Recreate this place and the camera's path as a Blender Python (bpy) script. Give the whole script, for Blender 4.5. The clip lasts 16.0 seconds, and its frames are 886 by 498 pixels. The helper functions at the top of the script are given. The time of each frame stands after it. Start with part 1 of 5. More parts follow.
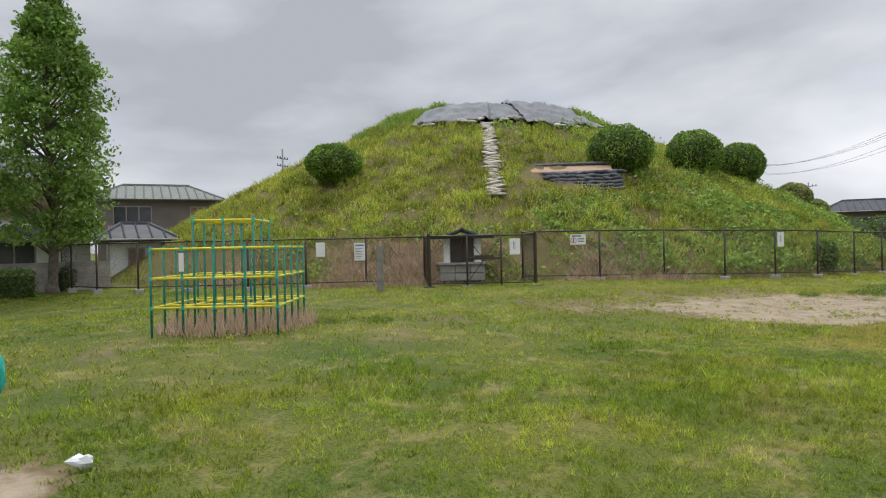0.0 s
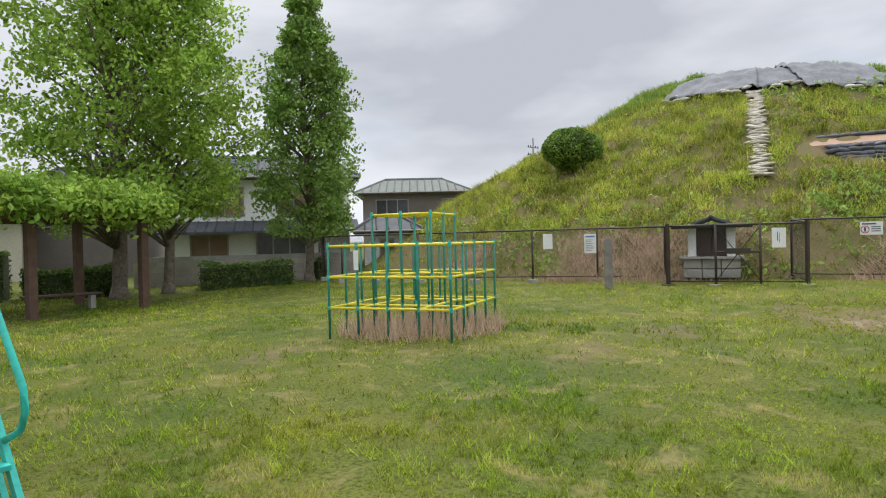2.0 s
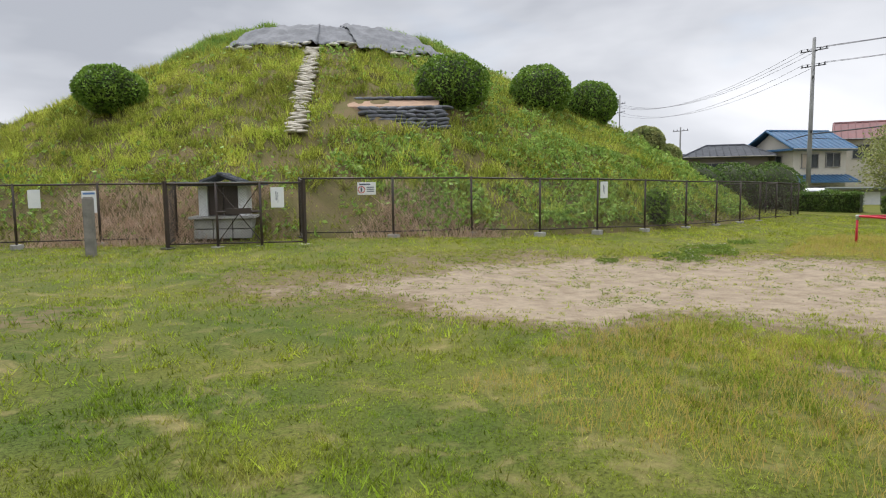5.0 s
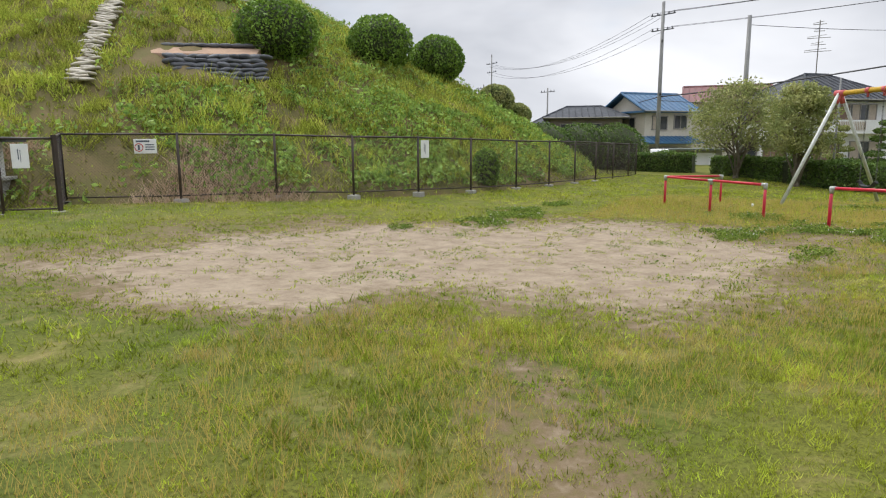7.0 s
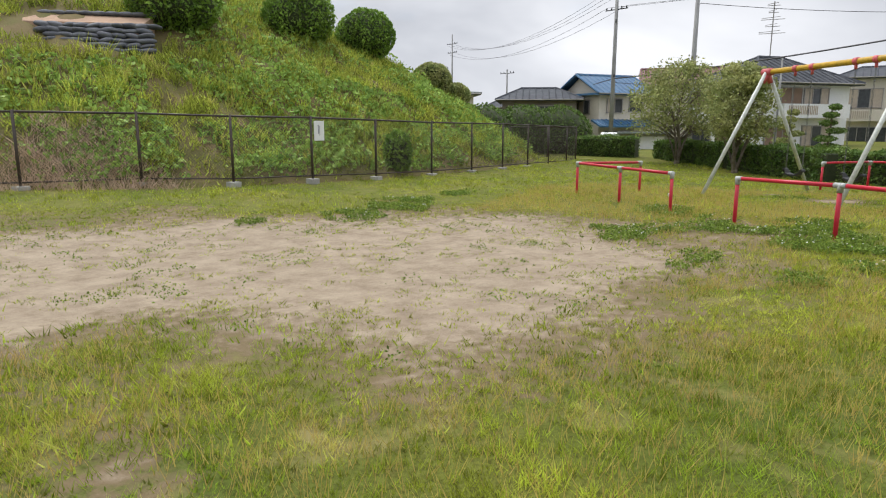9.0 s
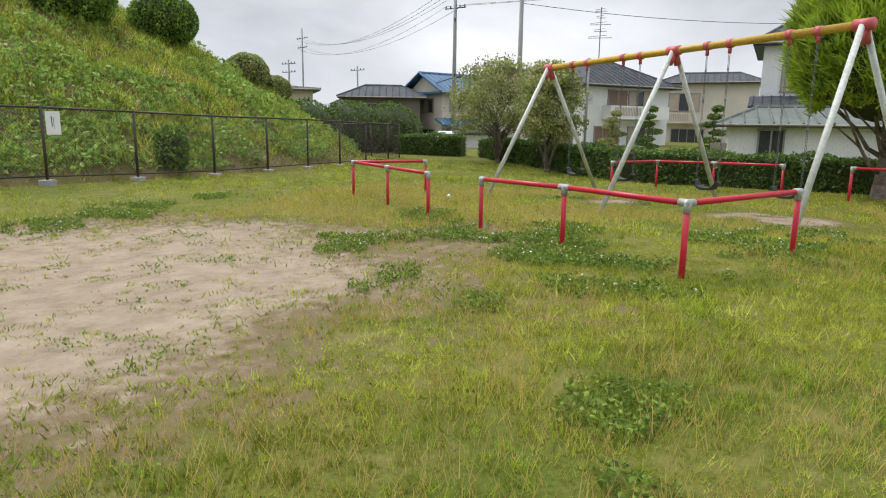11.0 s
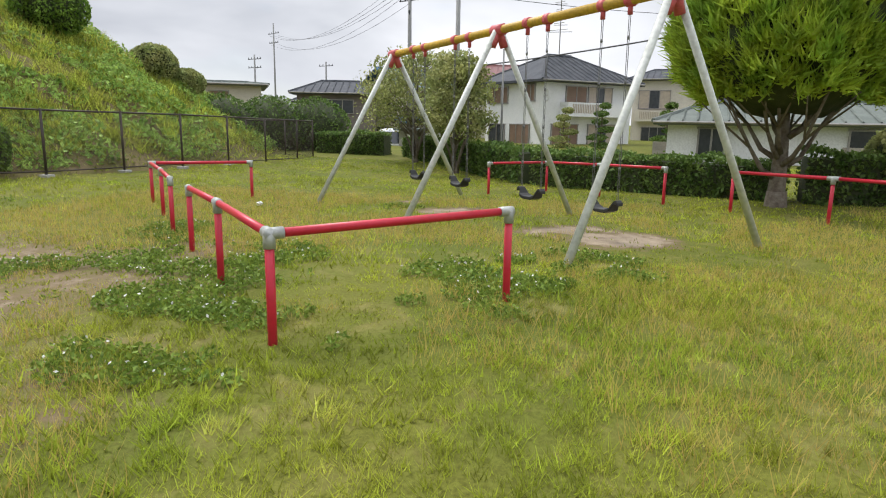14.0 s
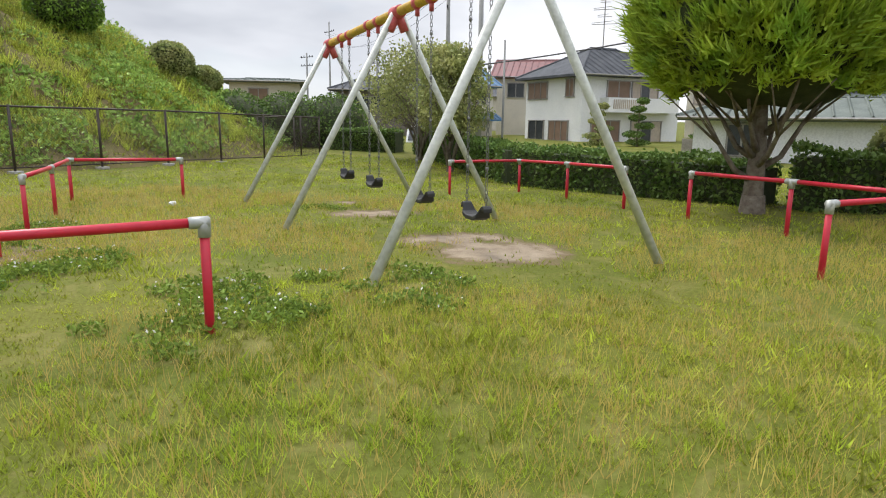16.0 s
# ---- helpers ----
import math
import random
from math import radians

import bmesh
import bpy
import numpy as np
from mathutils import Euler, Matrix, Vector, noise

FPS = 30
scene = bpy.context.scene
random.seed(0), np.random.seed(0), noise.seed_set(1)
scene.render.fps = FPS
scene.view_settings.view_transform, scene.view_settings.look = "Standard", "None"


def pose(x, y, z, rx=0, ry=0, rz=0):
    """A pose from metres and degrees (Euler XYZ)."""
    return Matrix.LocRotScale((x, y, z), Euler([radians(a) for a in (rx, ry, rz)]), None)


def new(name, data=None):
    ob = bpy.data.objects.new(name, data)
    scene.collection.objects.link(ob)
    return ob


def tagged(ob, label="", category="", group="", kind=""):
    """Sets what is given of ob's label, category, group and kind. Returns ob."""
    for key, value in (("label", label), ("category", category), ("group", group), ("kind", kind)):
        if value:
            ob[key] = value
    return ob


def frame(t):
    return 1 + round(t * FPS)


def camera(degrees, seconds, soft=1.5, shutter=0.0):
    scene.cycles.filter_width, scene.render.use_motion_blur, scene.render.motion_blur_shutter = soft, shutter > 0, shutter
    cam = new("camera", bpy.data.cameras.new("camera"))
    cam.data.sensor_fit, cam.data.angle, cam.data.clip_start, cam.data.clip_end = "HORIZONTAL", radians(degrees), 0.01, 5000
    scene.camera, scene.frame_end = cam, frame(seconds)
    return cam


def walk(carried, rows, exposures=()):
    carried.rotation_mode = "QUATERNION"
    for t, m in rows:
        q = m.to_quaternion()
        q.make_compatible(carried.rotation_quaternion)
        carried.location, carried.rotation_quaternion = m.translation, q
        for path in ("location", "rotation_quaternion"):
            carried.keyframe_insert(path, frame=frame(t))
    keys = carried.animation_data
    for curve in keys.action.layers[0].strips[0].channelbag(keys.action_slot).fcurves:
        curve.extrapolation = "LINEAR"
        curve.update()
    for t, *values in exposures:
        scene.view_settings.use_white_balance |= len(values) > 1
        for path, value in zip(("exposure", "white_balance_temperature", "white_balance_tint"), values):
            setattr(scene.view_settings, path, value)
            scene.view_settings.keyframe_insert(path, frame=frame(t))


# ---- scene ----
cam = camera(68.7, 16.0, 1.1)
# seconds, eye x y z, tilt, lean, heading
PATH = [
    (0.0, 0.027, 0.012, 1.334, 89.72, 1.22, -43.31),
    (0.5, 0.266, 0.144, 1.390, 89.88, 1.19, -30.36),
    (1.0, 0.654, 0.367, 1.414, 89.70, 1.37, -21.87),
    (1.5, 1.162, 0.485, 1.421, 89.56, 1.35, -20.80),
    (2.0, 1.726, 0.752, 1.425, 89.19, 1.43, -20.56),
    (2.5, 2.336, 0.766, 1.461, 89.01, 1.52, -21.24),
    (3.0, 2.941, 0.776, 1.474, 88.68, 1.49, -22.30),
    (3.5, 3.587, 0.604, 1.531, 88.36, 1.49, -27.28),
    (4.0, 4.158, 0.461, 1.549, 87.67, 1.16, -37.62),
    (4.5, 4.742, 0.190, 1.561, 86.05, 0.96, -44.93),
    (5.0, 5.271, -0.087, 1.565, 84.22, 0.70, -51.83),
    (7.5, 8.162, -1.287, 1.487, 80.27, 0.27, -62.09),
    (8.0, 8.730, -1.546, 1.474, 79.68, 0.17, -62.45),
    (8.5, 9.409, -1.732, 1.464, 79.38, 0.05, -63.15),
    (9.0, 10.027, -1.937, 1.472, 79.12, -0.03, -64.16),
    (9.5, 10.662, -2.219, 1.448, 79.14, -0.25, -69.32),
    (10.0, 11.193, -2.580, 1.427, 79.19, -0.49, -72.52),
    (12.5, 13.521, -4.750, 1.377, 78.99, -0.82, -76.77),
    (13.0, 13.971, -5.190, 1.394, 78.92, -0.88, -76.46),
    (13.5, 14.489, -5.638, 1.396, 78.94, -0.87, -76.08),
    (14.0, 14.980, -6.097, 1.394, 78.93, -0.92, -75.77),
    (14.5, 15.465, -6.570, 1.409, 79.04, -0.87, -75.33),
    (15.0, 15.864, -7.044, 1.419, 79.00, -0.91, -74.02),
    (15.5, 16.274, -7.567, 1.436, 79.08, -0.73, -69.34),
    (16.0, 16.683, -8.112, 1.379, 78.62, -0.77, -69.77),
]
walk(cam, [(t, pose(x, y, z, rx, ry, rz)) for t, x, y, z, rx, ry, rz in PATH],
     [(0.0, 0.74), (1.0, 0.84), (2.5, 0.98), (4.0, 0.92), (5.0, 0.86), (9.0, 0.86), (12.5, 0.93), (14.0, 0.98), (16.0, 1.05)])

# ---- world, sun, exposure ----
world = bpy.data.worlds.new("world")
scene.world = world
world.use_nodes = True
wt = world.node_tree
wn, wl = wt.nodes, wt.links
wn.clear()


def wnode(kind, **kw):
    n = wn.new(kind)
    for k, v in kw.items():
        n.inputs[k].default_value = v
    return n


w_out = wn.new("ShaderNodeOutputWorld")
w_bg = wnode("ShaderNodeBackground", Strength=0.1)
sky = wn.new("ShaderNodeTexSky")
sky.sky_type = "NISHITA"
sky.sun_disc = False
sky.sun_elevation = radians(55)
sky.sun_rotation = radians(150)
w_co = wn.new("ShaderNodeTexCoord")
w_map = wn.new("ShaderNodeMapping")
w_map.inputs["Scale"].default_value = (1.0, 1.0, 2.6)
w_map.inputs["Location"].default_value = (0.35, 0.1, 0.2)
w_noise = wnode("ShaderNodeTexNoise", Scale=1.7, Detail=5.0, Roughness=0.5, Distortion=0.25)
w_ramp = wn.new("ShaderNodeValToRGB")
w_ramp.color_ramp.elements[0].position = 0.36
w_ramp.color_ramp.elements[0].color = (2.7, 2.85, 3.2, 1)
w_ramp.color_ramp.elements[1].position = 0.68
w_ramp.color_ramp.elements[1].color = (5.5, 5.6, 5.9, 1)
w_noise2 = wnode("ShaderNodeTexNoise", Scale=2.3, Detail=4.0, Roughness=0.5)
w_gap = wn.new("ShaderNodeValToRGB")
w_gap.color_ramp.elements[0].position = 0.30
w_gap.color_ramp.elements[0].color = (0.75, 0.75, 0.75, 1)
w_gap.color_ramp.elements[1].position = 0.42
w_gap.color_ramp.elements[1].color = (1, 1, 1, 1)
w_mix = wn.new("ShaderNodeMixRGB")
w_sep = wn.new("ShaderNodeSeparateXYZ")
w_up = wn.new("ShaderNodeMapRange")
w_up.inputs["From Min"].default_value = 0.45
w_up.inputs["From Max"].default_value = 1.0
w_up.inputs["To Min"].default_value = 1.0
w_up.inputs["To Max"].default_value = 2.9
w_mul = wn.new("ShaderNodeVectorMath")
w_mul.operation = "SCALE"
wl.new(w_co.outputs["Generated"], w_map.inputs["Vector"])
wl.new(w_map.outputs["Vector"], w_noise.inputs["Vector"])
wl.new(w_map.outputs["Vector"], w_noise2.inputs["Vector"])
wl.new(w_noise.outputs["Fac"], w_ramp.inputs["Fac"])
wl.new(w_noise2.outputs["Fac"], w_gap.inputs["Fac"])
wl.new(w_gap.outputs["Color"], w_mix.inputs["Fac"])
wl.new(sky.outputs["Color"], w_mix.inputs["Color1"])
wl.new(w_ramp.outputs["Color"], w_mix.inputs["Color2"])
wl.new(w_co.outputs["Generated"], w_sep.inputs["Vector"])
wl.new(w_sep.outputs["Z"], w_up.inputs["Value"])
wl.new(w_mix.outputs["Color"], w_mul.inputs[0])
wl.new(w_up.outputs["Result"], w_mul.inputs["Scale"])
wl.new(w_mul.outputs["Vector"], w_bg.inputs["Color"])
wl.new(w_bg.outputs["Background"], w_out.inputs["Surface"])

sun_data = bpy.data.lights.new("sun", "SUN")
sun_data.energy, sun_data.angle, sun_data.color = 1.4, radians(20), (1.0, 0.97, 0.92)
sun = new("sun", sun_data)
sun.matrix_world = pose(0, 0, 30, 35, 0, 150)

# ---- materials ----


def material(name, col, col2=None, rough=0.7, metal=0.0, scale=4.0, fine=40.0, bump=0.2, coat=0.0, leaf=0.0, vary=0.0, dirt=0.25):
    """Two-scale noise between two colours, bump, and a little dirt."""
    m = bpy.data.materials.new(name)
    m.use_nodes = True
    nt = m.node_tree
    p = nt.nodes["Principled BSDF"]
    p.inputs["Roughness"].default_value = rough
    p.inputs["Metallic"].default_value = metal
    p.inputs["Coat Weight"].default_value = coat
    if leaf:
        p.inputs["Specular IOR Level"].default_value = 0.15
    col2 = col2 or tuple(c * 0.75 for c in col)
    geo = nt.nodes.new("ShaderNodeNewGeometry")
    n1 = nt.nodes.new("ShaderNodeTexNoise")
    n1.inputs["Scale"].default_value, n1.inputs["Detail"].default_value = scale, 4
    n2 = nt.nodes.new("ShaderNodeTexNoise")
    n2.inputs["Scale"].default_value, n2.inputs["Detail"].default_value = fine, 3
    nt.links.new(geo.outputs["Position"], n1.inputs["Vector"])
    nt.links.new(geo.outputs["Position"], n2.inputs["Vector"])
    r = nt.nodes.new("ShaderNodeValToRGB")
    r.color_ramp.elements[0].position, r.color_ramp.elements[1].position = 0.35, 0.65
    r.color_ramp.elements[0].color, r.color_ramp.elements[1].color = (*col, 1), (*col2, 1)
    nt.links.new(n1.outputs["Fac"], r.inputs["Fac"])
    mx = nt.nodes.new("ShaderNodeMixRGB")
    mx.blend_type = "MULTIPLY"
    mx.inputs["Fac"].default_value = dirt
    nt.links.new(r.outputs["Color"], mx.inputs["Color1"])
    r2 = nt.nodes.new("ShaderNodeValToRGB")
    r2.color_ramp.elements[0].position, r2.color_ramp.elements[1].position = 0.3, 0.6
    r2.color_ramp.elements[0].color, r2.color_ramp.elements[1].color = (0.35, 0.35, 0.35, 1), (1, 1, 1, 1)
    nt.links.new(n2.outputs["Fac"], r2.inputs["Fac"])
    nt.links.new(r2.outputs["Color"], mx.inputs["Color2"])
    last = mx.outputs["Color"]
    if vary:
        info = nt.nodes.new("ShaderNodeObjectInfo")
        h = nt.nodes.new("ShaderNodeHueSaturation")
        mr = nt.nodes.new("ShaderNodeMapRange")
        mr.inputs["To Min"].default_value, mr.inputs["To Max"].default_value = 1 - vary, 1 + vary
        nt.links.new(info.outputs["Random"], mr.inputs["Value"])
        nt.links.new(mr.outputs["Result"], h.inputs["Value"])
        nt.links.new(last, h.inputs["Color"])
        last = h.outputs["Color"]
    nt.links.new(last, p.inputs["Base Color"])
    if bump:
        b = nt.nodes.new("ShaderNodeBump")
        b.inputs["Strength"].default_value, b.inputs["Distance"].default_value = bump, 0.02
        nt.links.new(n2.outputs["Fac"], b.inputs["Height"])
        nt.links.new(b.outputs["Normal"], p.inputs["Normal"])
    if leaf:
        t = nt.nodes.new("ShaderNodeBsdfTranslucent")
        nt.links.new(last, t.inputs["Color"])
        ms = nt.nodes.new("ShaderNodeMixShader")
        ms.inputs["Fac"].default_value = leaf
        nt.links.new(p.outputs["BSDF"], ms.inputs[1])
        nt.links.new(t.outputs["BSDF"], ms.inputs[2])
        nt.links.new(ms.outputs["Shader"], nt.nodes["Material Output"].inputs["Surface"])
    return m


def tinted(m, low=0.5, high=1.5):
    """Lets each blade or leaf be lighter or darker by the tint stored on its face."""
    nt = m.node_tree
    p = nt.nodes["Principled BSDF"]
    a = nt.nodes.new("ShaderNodeAttribute")
    a.attribute_name = "tint"
    mr = nt.nodes.new("ShaderNodeMapRange")
    mr.inputs["To Min"].default_value, mr.inputs["To Max"].default_value = low, high
    h = nt.nodes.new("ShaderNodeHueSaturation")
    nt.links.new(a.outputs["Fac"], mr.inputs["Value"])
    nt.links.new(mr.outputs["Result"], h.inputs["Value"])
    nt.links.new(p.inputs["Base Color"].links[0].from_socket, h.inputs["Color"])
    nt.links.new(h.outputs["Color"], p.inputs["Base Color"])
    for t in nt.nodes:
        if t.type == "BSDF_TRANSLUCENT":
            nt.links.new(h.outputs["Color"], t.inputs["Color"])
    return m


def grass_material(name, green, yellow, dry, leaf=0.35, scale=0.55, fine=14.0, toward=0.34, yellow_tip=(0.56, 0.50, 0.06)):
    """Lawn and meadow: large patches of green and yellow-green with dry spots, finer mottling over them."""
    m = material(name, green, yellow, 0.75, scale=scale, fine=fine, bump=0, leaf=leaf, dirt=0.9)
    nt = m.node_tree
    for t in nt.nodes:
        if t.type == "TEX_NOISE" and t.inputs["Scale"].default_value == fine:
            t.inputs["Detail"].default_value, t.inputs["Roughness"].default_value = 8, 0.75
        if t.type == "VALTORGB" and t.color_ramp.elements[0].color[0] == t.color_ramp.elements[0].color[1]:
            t.color_ramp.elements[0].color = (0.16, 0.14, 0.10, 1)
            t.color_ramp.elements[0].position, t.color_ramp.elements[1].position = 0.36, 0.56
    geo = nt.nodes.new("ShaderNodeNewGeometry")
    n = nt.nodes.new("ShaderNodeTexNoise")
    n.inputs["Scale"].default_value, n.inputs["Detail"].default_value = 1.6, 9
    n.inputs["Roughness"].default_value = 0.72
    n.inputs["Distortion"].default_value = 0.8
    nt.links.new(geo.outputs["Position"], n.inputs["Vector"])
    r = nt.nodes.new("ShaderNodeMapRange")
    r.inputs["From Min"].default_value, r.inputs["From Max"].default_value = 0.52, 0.74
    nt.links.new(n.outputs["Fac"], r.inputs["Value"])
    mx = nt.nodes.new("ShaderNodeMixRGB")
    mx.inputs["Color2"].default_value = (*dry, 1)
    nt.links.new(r.outputs["Result"], mx.inputs["Fac"])
    p = nt.nodes["Principled BSDF"]
    old = p.inputs["Base Color"].links[0].from_socket
    nt.links.new(old, mx.inputs["Color1"])
    sx = nt.nodes.new("ShaderNodeSeparateXYZ")
    nt.links.new(geo.outputs["Position"], sx.inputs["Vector"])
    mr = nt.nodes.new("ShaderNodeMapRange")
    mr.inputs["From Min"].default_value, mr.inputs["From Max"].default_value = 7.0, 19.0
    mr.inputs["To Max"].default_value = toward
    nt.links.new(sx.outputs["X"], mr.inputs["Value"])
    my = nt.nodes.new("ShaderNodeMixRGB")
    my.inputs["Color2"].default_value = (*yellow_tip, 1)
    nt.links.new(mr.outputs["Result"], my.inputs["Fac"])
    nt.links.new(mx.outputs["Color"], my.inputs["Color1"])
    mx = my
    nt.links.new(mx.outputs["Color"], p.inputs["Base Color"])
    for t in nt.nodes:
        if t.type == "BSDF_TRANSLUCENT":
            nt.links.new(mx.outputs["Color"], t.inputs["Color"])
    p.inputs["Specular IOR Level"].default_value = 0.06
    return m, mx


M_BLADE, _ = grass_material("lawn_blades", (0.27, 0.42, 0.04), (0.48, 0.55, 0.065), (0.62, 0.52, 0.20), yellow_tip=(0.50, 0.52, 0.07))
M_MEADOW, _ = grass_material("mound_grass", (0.40, 0.49, 0.075), (0.52, 0.56, 0.10), (0.50, 0.38, 0.17), scale=0.9, toward=0.0)
M_SEED = material("seed_stems", (0.62, 0.50, 0.14), (0.50, 0.36, 0.12), 0.8, scale=3, leaf=0.3, bump=0)
M_WEED = material("weeds", (0.19, 0.32, 0.065), (0.33, 0.45, 0.10), 0.6, scale=2, leaf=0.3, bump=0)
M_CLOVER = material("clover", (0.13, 0.205, 0.035), (0.22, 0.30, 0.05), 0.6, scale=5, leaf=0.3, bump=0)
M_FLOWER = material("white_petal", (0.8, 0.8, 0.75), None, 0.7, bump=0)
M_DRYSTEM = material("dry_stems", (0.62, 0.47, 0.35), (0.50, 0.36, 0.26), 0.8, leaf=0.2, bump=0)
M_SOILSLOPE = material("slope_soil", (0.17, 0.13, 0.065), (0.12, 0.115, 0.04), 0.9, scale=1.2, fine=14, bump=0.6)

# ground: soil and thatch under the blades, sandy where "bare" is high
M_GROUND, g_mix = grass_material("lawn_ground", (0.075, 0.11, 0.018), (0.14, 0.15, 0.028), (0.25, 0.20, 0.09), leaf=0, fine=36.0, yellow_tip=(0.165, 0.165, 0.025))
nt = M_GROUND.node_tree
g_att = nt.nodes.new("ShaderNodeAttribute")
g_att.attribute_name = "bare"
g_geo = nt.nodes.new("ShaderNodeNewGeometry")
g_n = nt.nodes.new("ShaderNodeTexNoise")
g_n.inputs["Scale"].default_value, g_n.inputs["Detail"].default_value = 5.5, 10
g_n.inputs["Roughness"].default_value = 0.66
nt.links.new(g_geo.outputs["Position"], g_n.inputs["Vector"])
g_add = nt.nodes.new("ShaderNodeMath")
g_add.operation = "ADD"
nt.links.new(g_att.outputs["Fac"], g_add.inputs[0])
nt.links.new(g_n.outputs["Fac"], g_add.inputs[1])
g_mr = nt.nodes.new("ShaderNodeMapRange")
g_mr.inputs["From Min"].default_value, g_mr.inputs["From Max"].default_value = 0.80, 1.04
nt.links.new(g_add.outputs[0], g_mr.inputs["Value"])
g_sand = nt.nodes.new("ShaderNodeValToRGB")
g_sand.color_ramp.elements[0].position, g_sand.color_ramp.elements[1].position = 0.3, 0.7
g_sand.color_ramp.elements[0].color, g_sand.color_ramp.elements[1].color = (0.19, 0.145, 0.10, 1), (0.36, 0.295, 0.215, 1)
g_n2 = nt.nodes.new("ShaderNodeTexNoise")
g_n2.inputs["Scale"].default_value, g_n2.inputs["Detail"].default_value = 3.2, 12
g_n2.inputs["Roughness"].default_value = 0.72
nt.links.new(g_geo.outputs["Position"], g_n2.inputs["Vector"])
nt.links.new(g_n2.outputs["Fac"], g_sand.inputs["Fac"])
# brown trodden soil round the sand
g_edge = nt.nodes.new("ShaderNodeMapRange")
g_edge.inputs["From Min"].default_value, g_edge.inputs["From Max"].default_value = 0.58, 0.80
nt.links.new(g_add.outputs[0], g_edge.inputs["Value"])
g_soil = nt.nodes.new("ShaderNodeMixRGB")
g_soil.inputs["Color2"].default_value = (0.155, 0.115, 0.065, 1)
g_lim = nt.nodes.new("ShaderNodeMath")
g_lim.operation = "MULTIPLY"
nt.links.new(g_edge.outputs["Result"], g_lim.inputs[0])
g_on = nt.nodes.new("ShaderNodeMapRange")
g_on.inputs["From Min"].default_value, g_on.inputs["From Max"].default_value = 0.02, 0.15
nt.links.new(g_att.outputs["Fac"], g_on.inputs["Value"])
nt.links.new(g_on.outputs["Result"], g_lim.inputs[1])
nt.links.new(g_lim.outputs[0], g_soil.inputs["Fac"])
nt.links.new(g_mix.outputs["Color"], g_soil.inputs["Color1"])
g_fin = nt.nodes.new("ShaderNodeMixRGB")
nt.links.new(g_mr.outputs["Result"], g_fin.inputs["Fac"])
nt.links.new(g_soil.outputs["Color"], g_fin.inputs["Color1"])
nt.links.new(g_sand.outputs["Color"], g_fin.inputs["Color2"])
g_p = nt.nodes["Principled BSDF"]
nt.links.new(g_fin.outputs["Color"], g_p.inputs["Base Color"])
g_b = nt.nodes.new("ShaderNodeBump")
g_b.inputs["Strength"].default_value, g_b.inputs["Distance"].default_value = 0.7, 0.03
nt.links.new(g_n.outputs["Fac"], g_b.inputs["Height"])
nt.links.new(g_b.outputs["Normal"], g_p.inputs["Normal"])

M_BARK = material("bark", (0.13, 0.10, 0.075), (0.22, 0.19, 0.15), 0.9, scale=9, fine=30, bump=0.9)
M_LEAF = material("tree_leaf", (0.22, 0.37, 0.06), (0.40, 0.55, 0.10), 0.5, scale=1.3, leaf=0.35, bump=0)
M_LEAF_DARK = material("spindle_leaf", (0.16, 0.28, 0.06), (0.27, 0.40, 0.09), 0.5, scale=1.3, leaf=0.3, bump=0)
M_BUSH = material("clipped_leaf", (0.12, 0.22, 0.035), (0.24, 0.37, 0.06), 0.5, scale=2.5, leaf=0.2, bump=0)
M_CONIFER = material("conifer_spray", (0.22, 0.35, 0.05), (0.44, 0.54, 0.07), 0.6, scale=2.2, leaf=0.25, bump=0)
M_OLIVE = material("pale_leaf", (0.24, 0.29, 0.10), (0.40, 0.40, 0.16), 0.55, scale=1.8, leaf=0.3, bump=0)
M_HEDGE = material("hedge_leaf", (0.075, 0.14, 0.03), (0.17, 0.25, 0.06), 0.5, scale=3, leaf=0.2, bump=0)
# near-black green for solid cores: the shade inside foliage put into the colour
M_INNER_SHADE = material("inner_shade", (0.035, 0.05, 0.018), (0.06, 0.07, 0.03), 0.95, scale=6, bump=0.5)
M_RED = material("red_paint", (0.55, 0.015, 0.04), (0.48, 0.012, 0.035), 0.4, scale=3, fine=25, bump=0.05, dirt=0.15)
M_MAROON = material("deep_red_paint", (0.33, 0.008, 0.03), (0.28, 0.008, 0.03), 0.4, scale=3, fine=25, bump=0.05)
M_TEAL = material("turquoise_paint", (0.03, 0.50, 0.42), (0.03, 0.44, 0.38), 0.4, scale=3, fine=25, bump=0.05, dirt=0.3)
M_GREEN = material("green_paint", (0.01, 0.22, 0.15), (0.01, 0.18, 0.13), 0.4, scale=3, fine=25, bump=0.05)
M_YELLOW = material("yellow_paint", (0.80, 0.68, 0.03), (0.72, 0.60, 0.04), 0.45, scale=3, fine=25, bump=0.05, dirt=0.3)
M_OCHRE = material("worn_yellow_paint", (0.62, 0.38, 0.03), (0.50, 0.31, 0.04), 0.5, scale=3, fine=20, bump=0.1, dirt=0.4)
M_PINK = material("faded_red_casting", (0.60, 0.12, 0.13), (0.5, 0.08, 0.09), 0.5, scale=8, bump=0.1)
M_LEG = material("pale_grey_paint", (0.60, 0.62, 0.58), (0.50, 0.52, 0.47), 0.5, scale=2, fine=18, bump=0.08, dirt=0.35)
M_JOINT = material("zinc_joint", (0.48, 0.49, 0.47), (0.38, 0.39, 0.37), 0.45, 0.3, scale=6, fine=30, bump=0.1)
M_STEEL = material("chain_steel", (0.22, 0.22, 0.22), None, 0.45, 0.7, bump=0.1)
M_RUBBER = material("black_rubber", (0.02, 0.02, 0.022), (0.03, 0.03, 0.03), 0.6, bump=0.1)
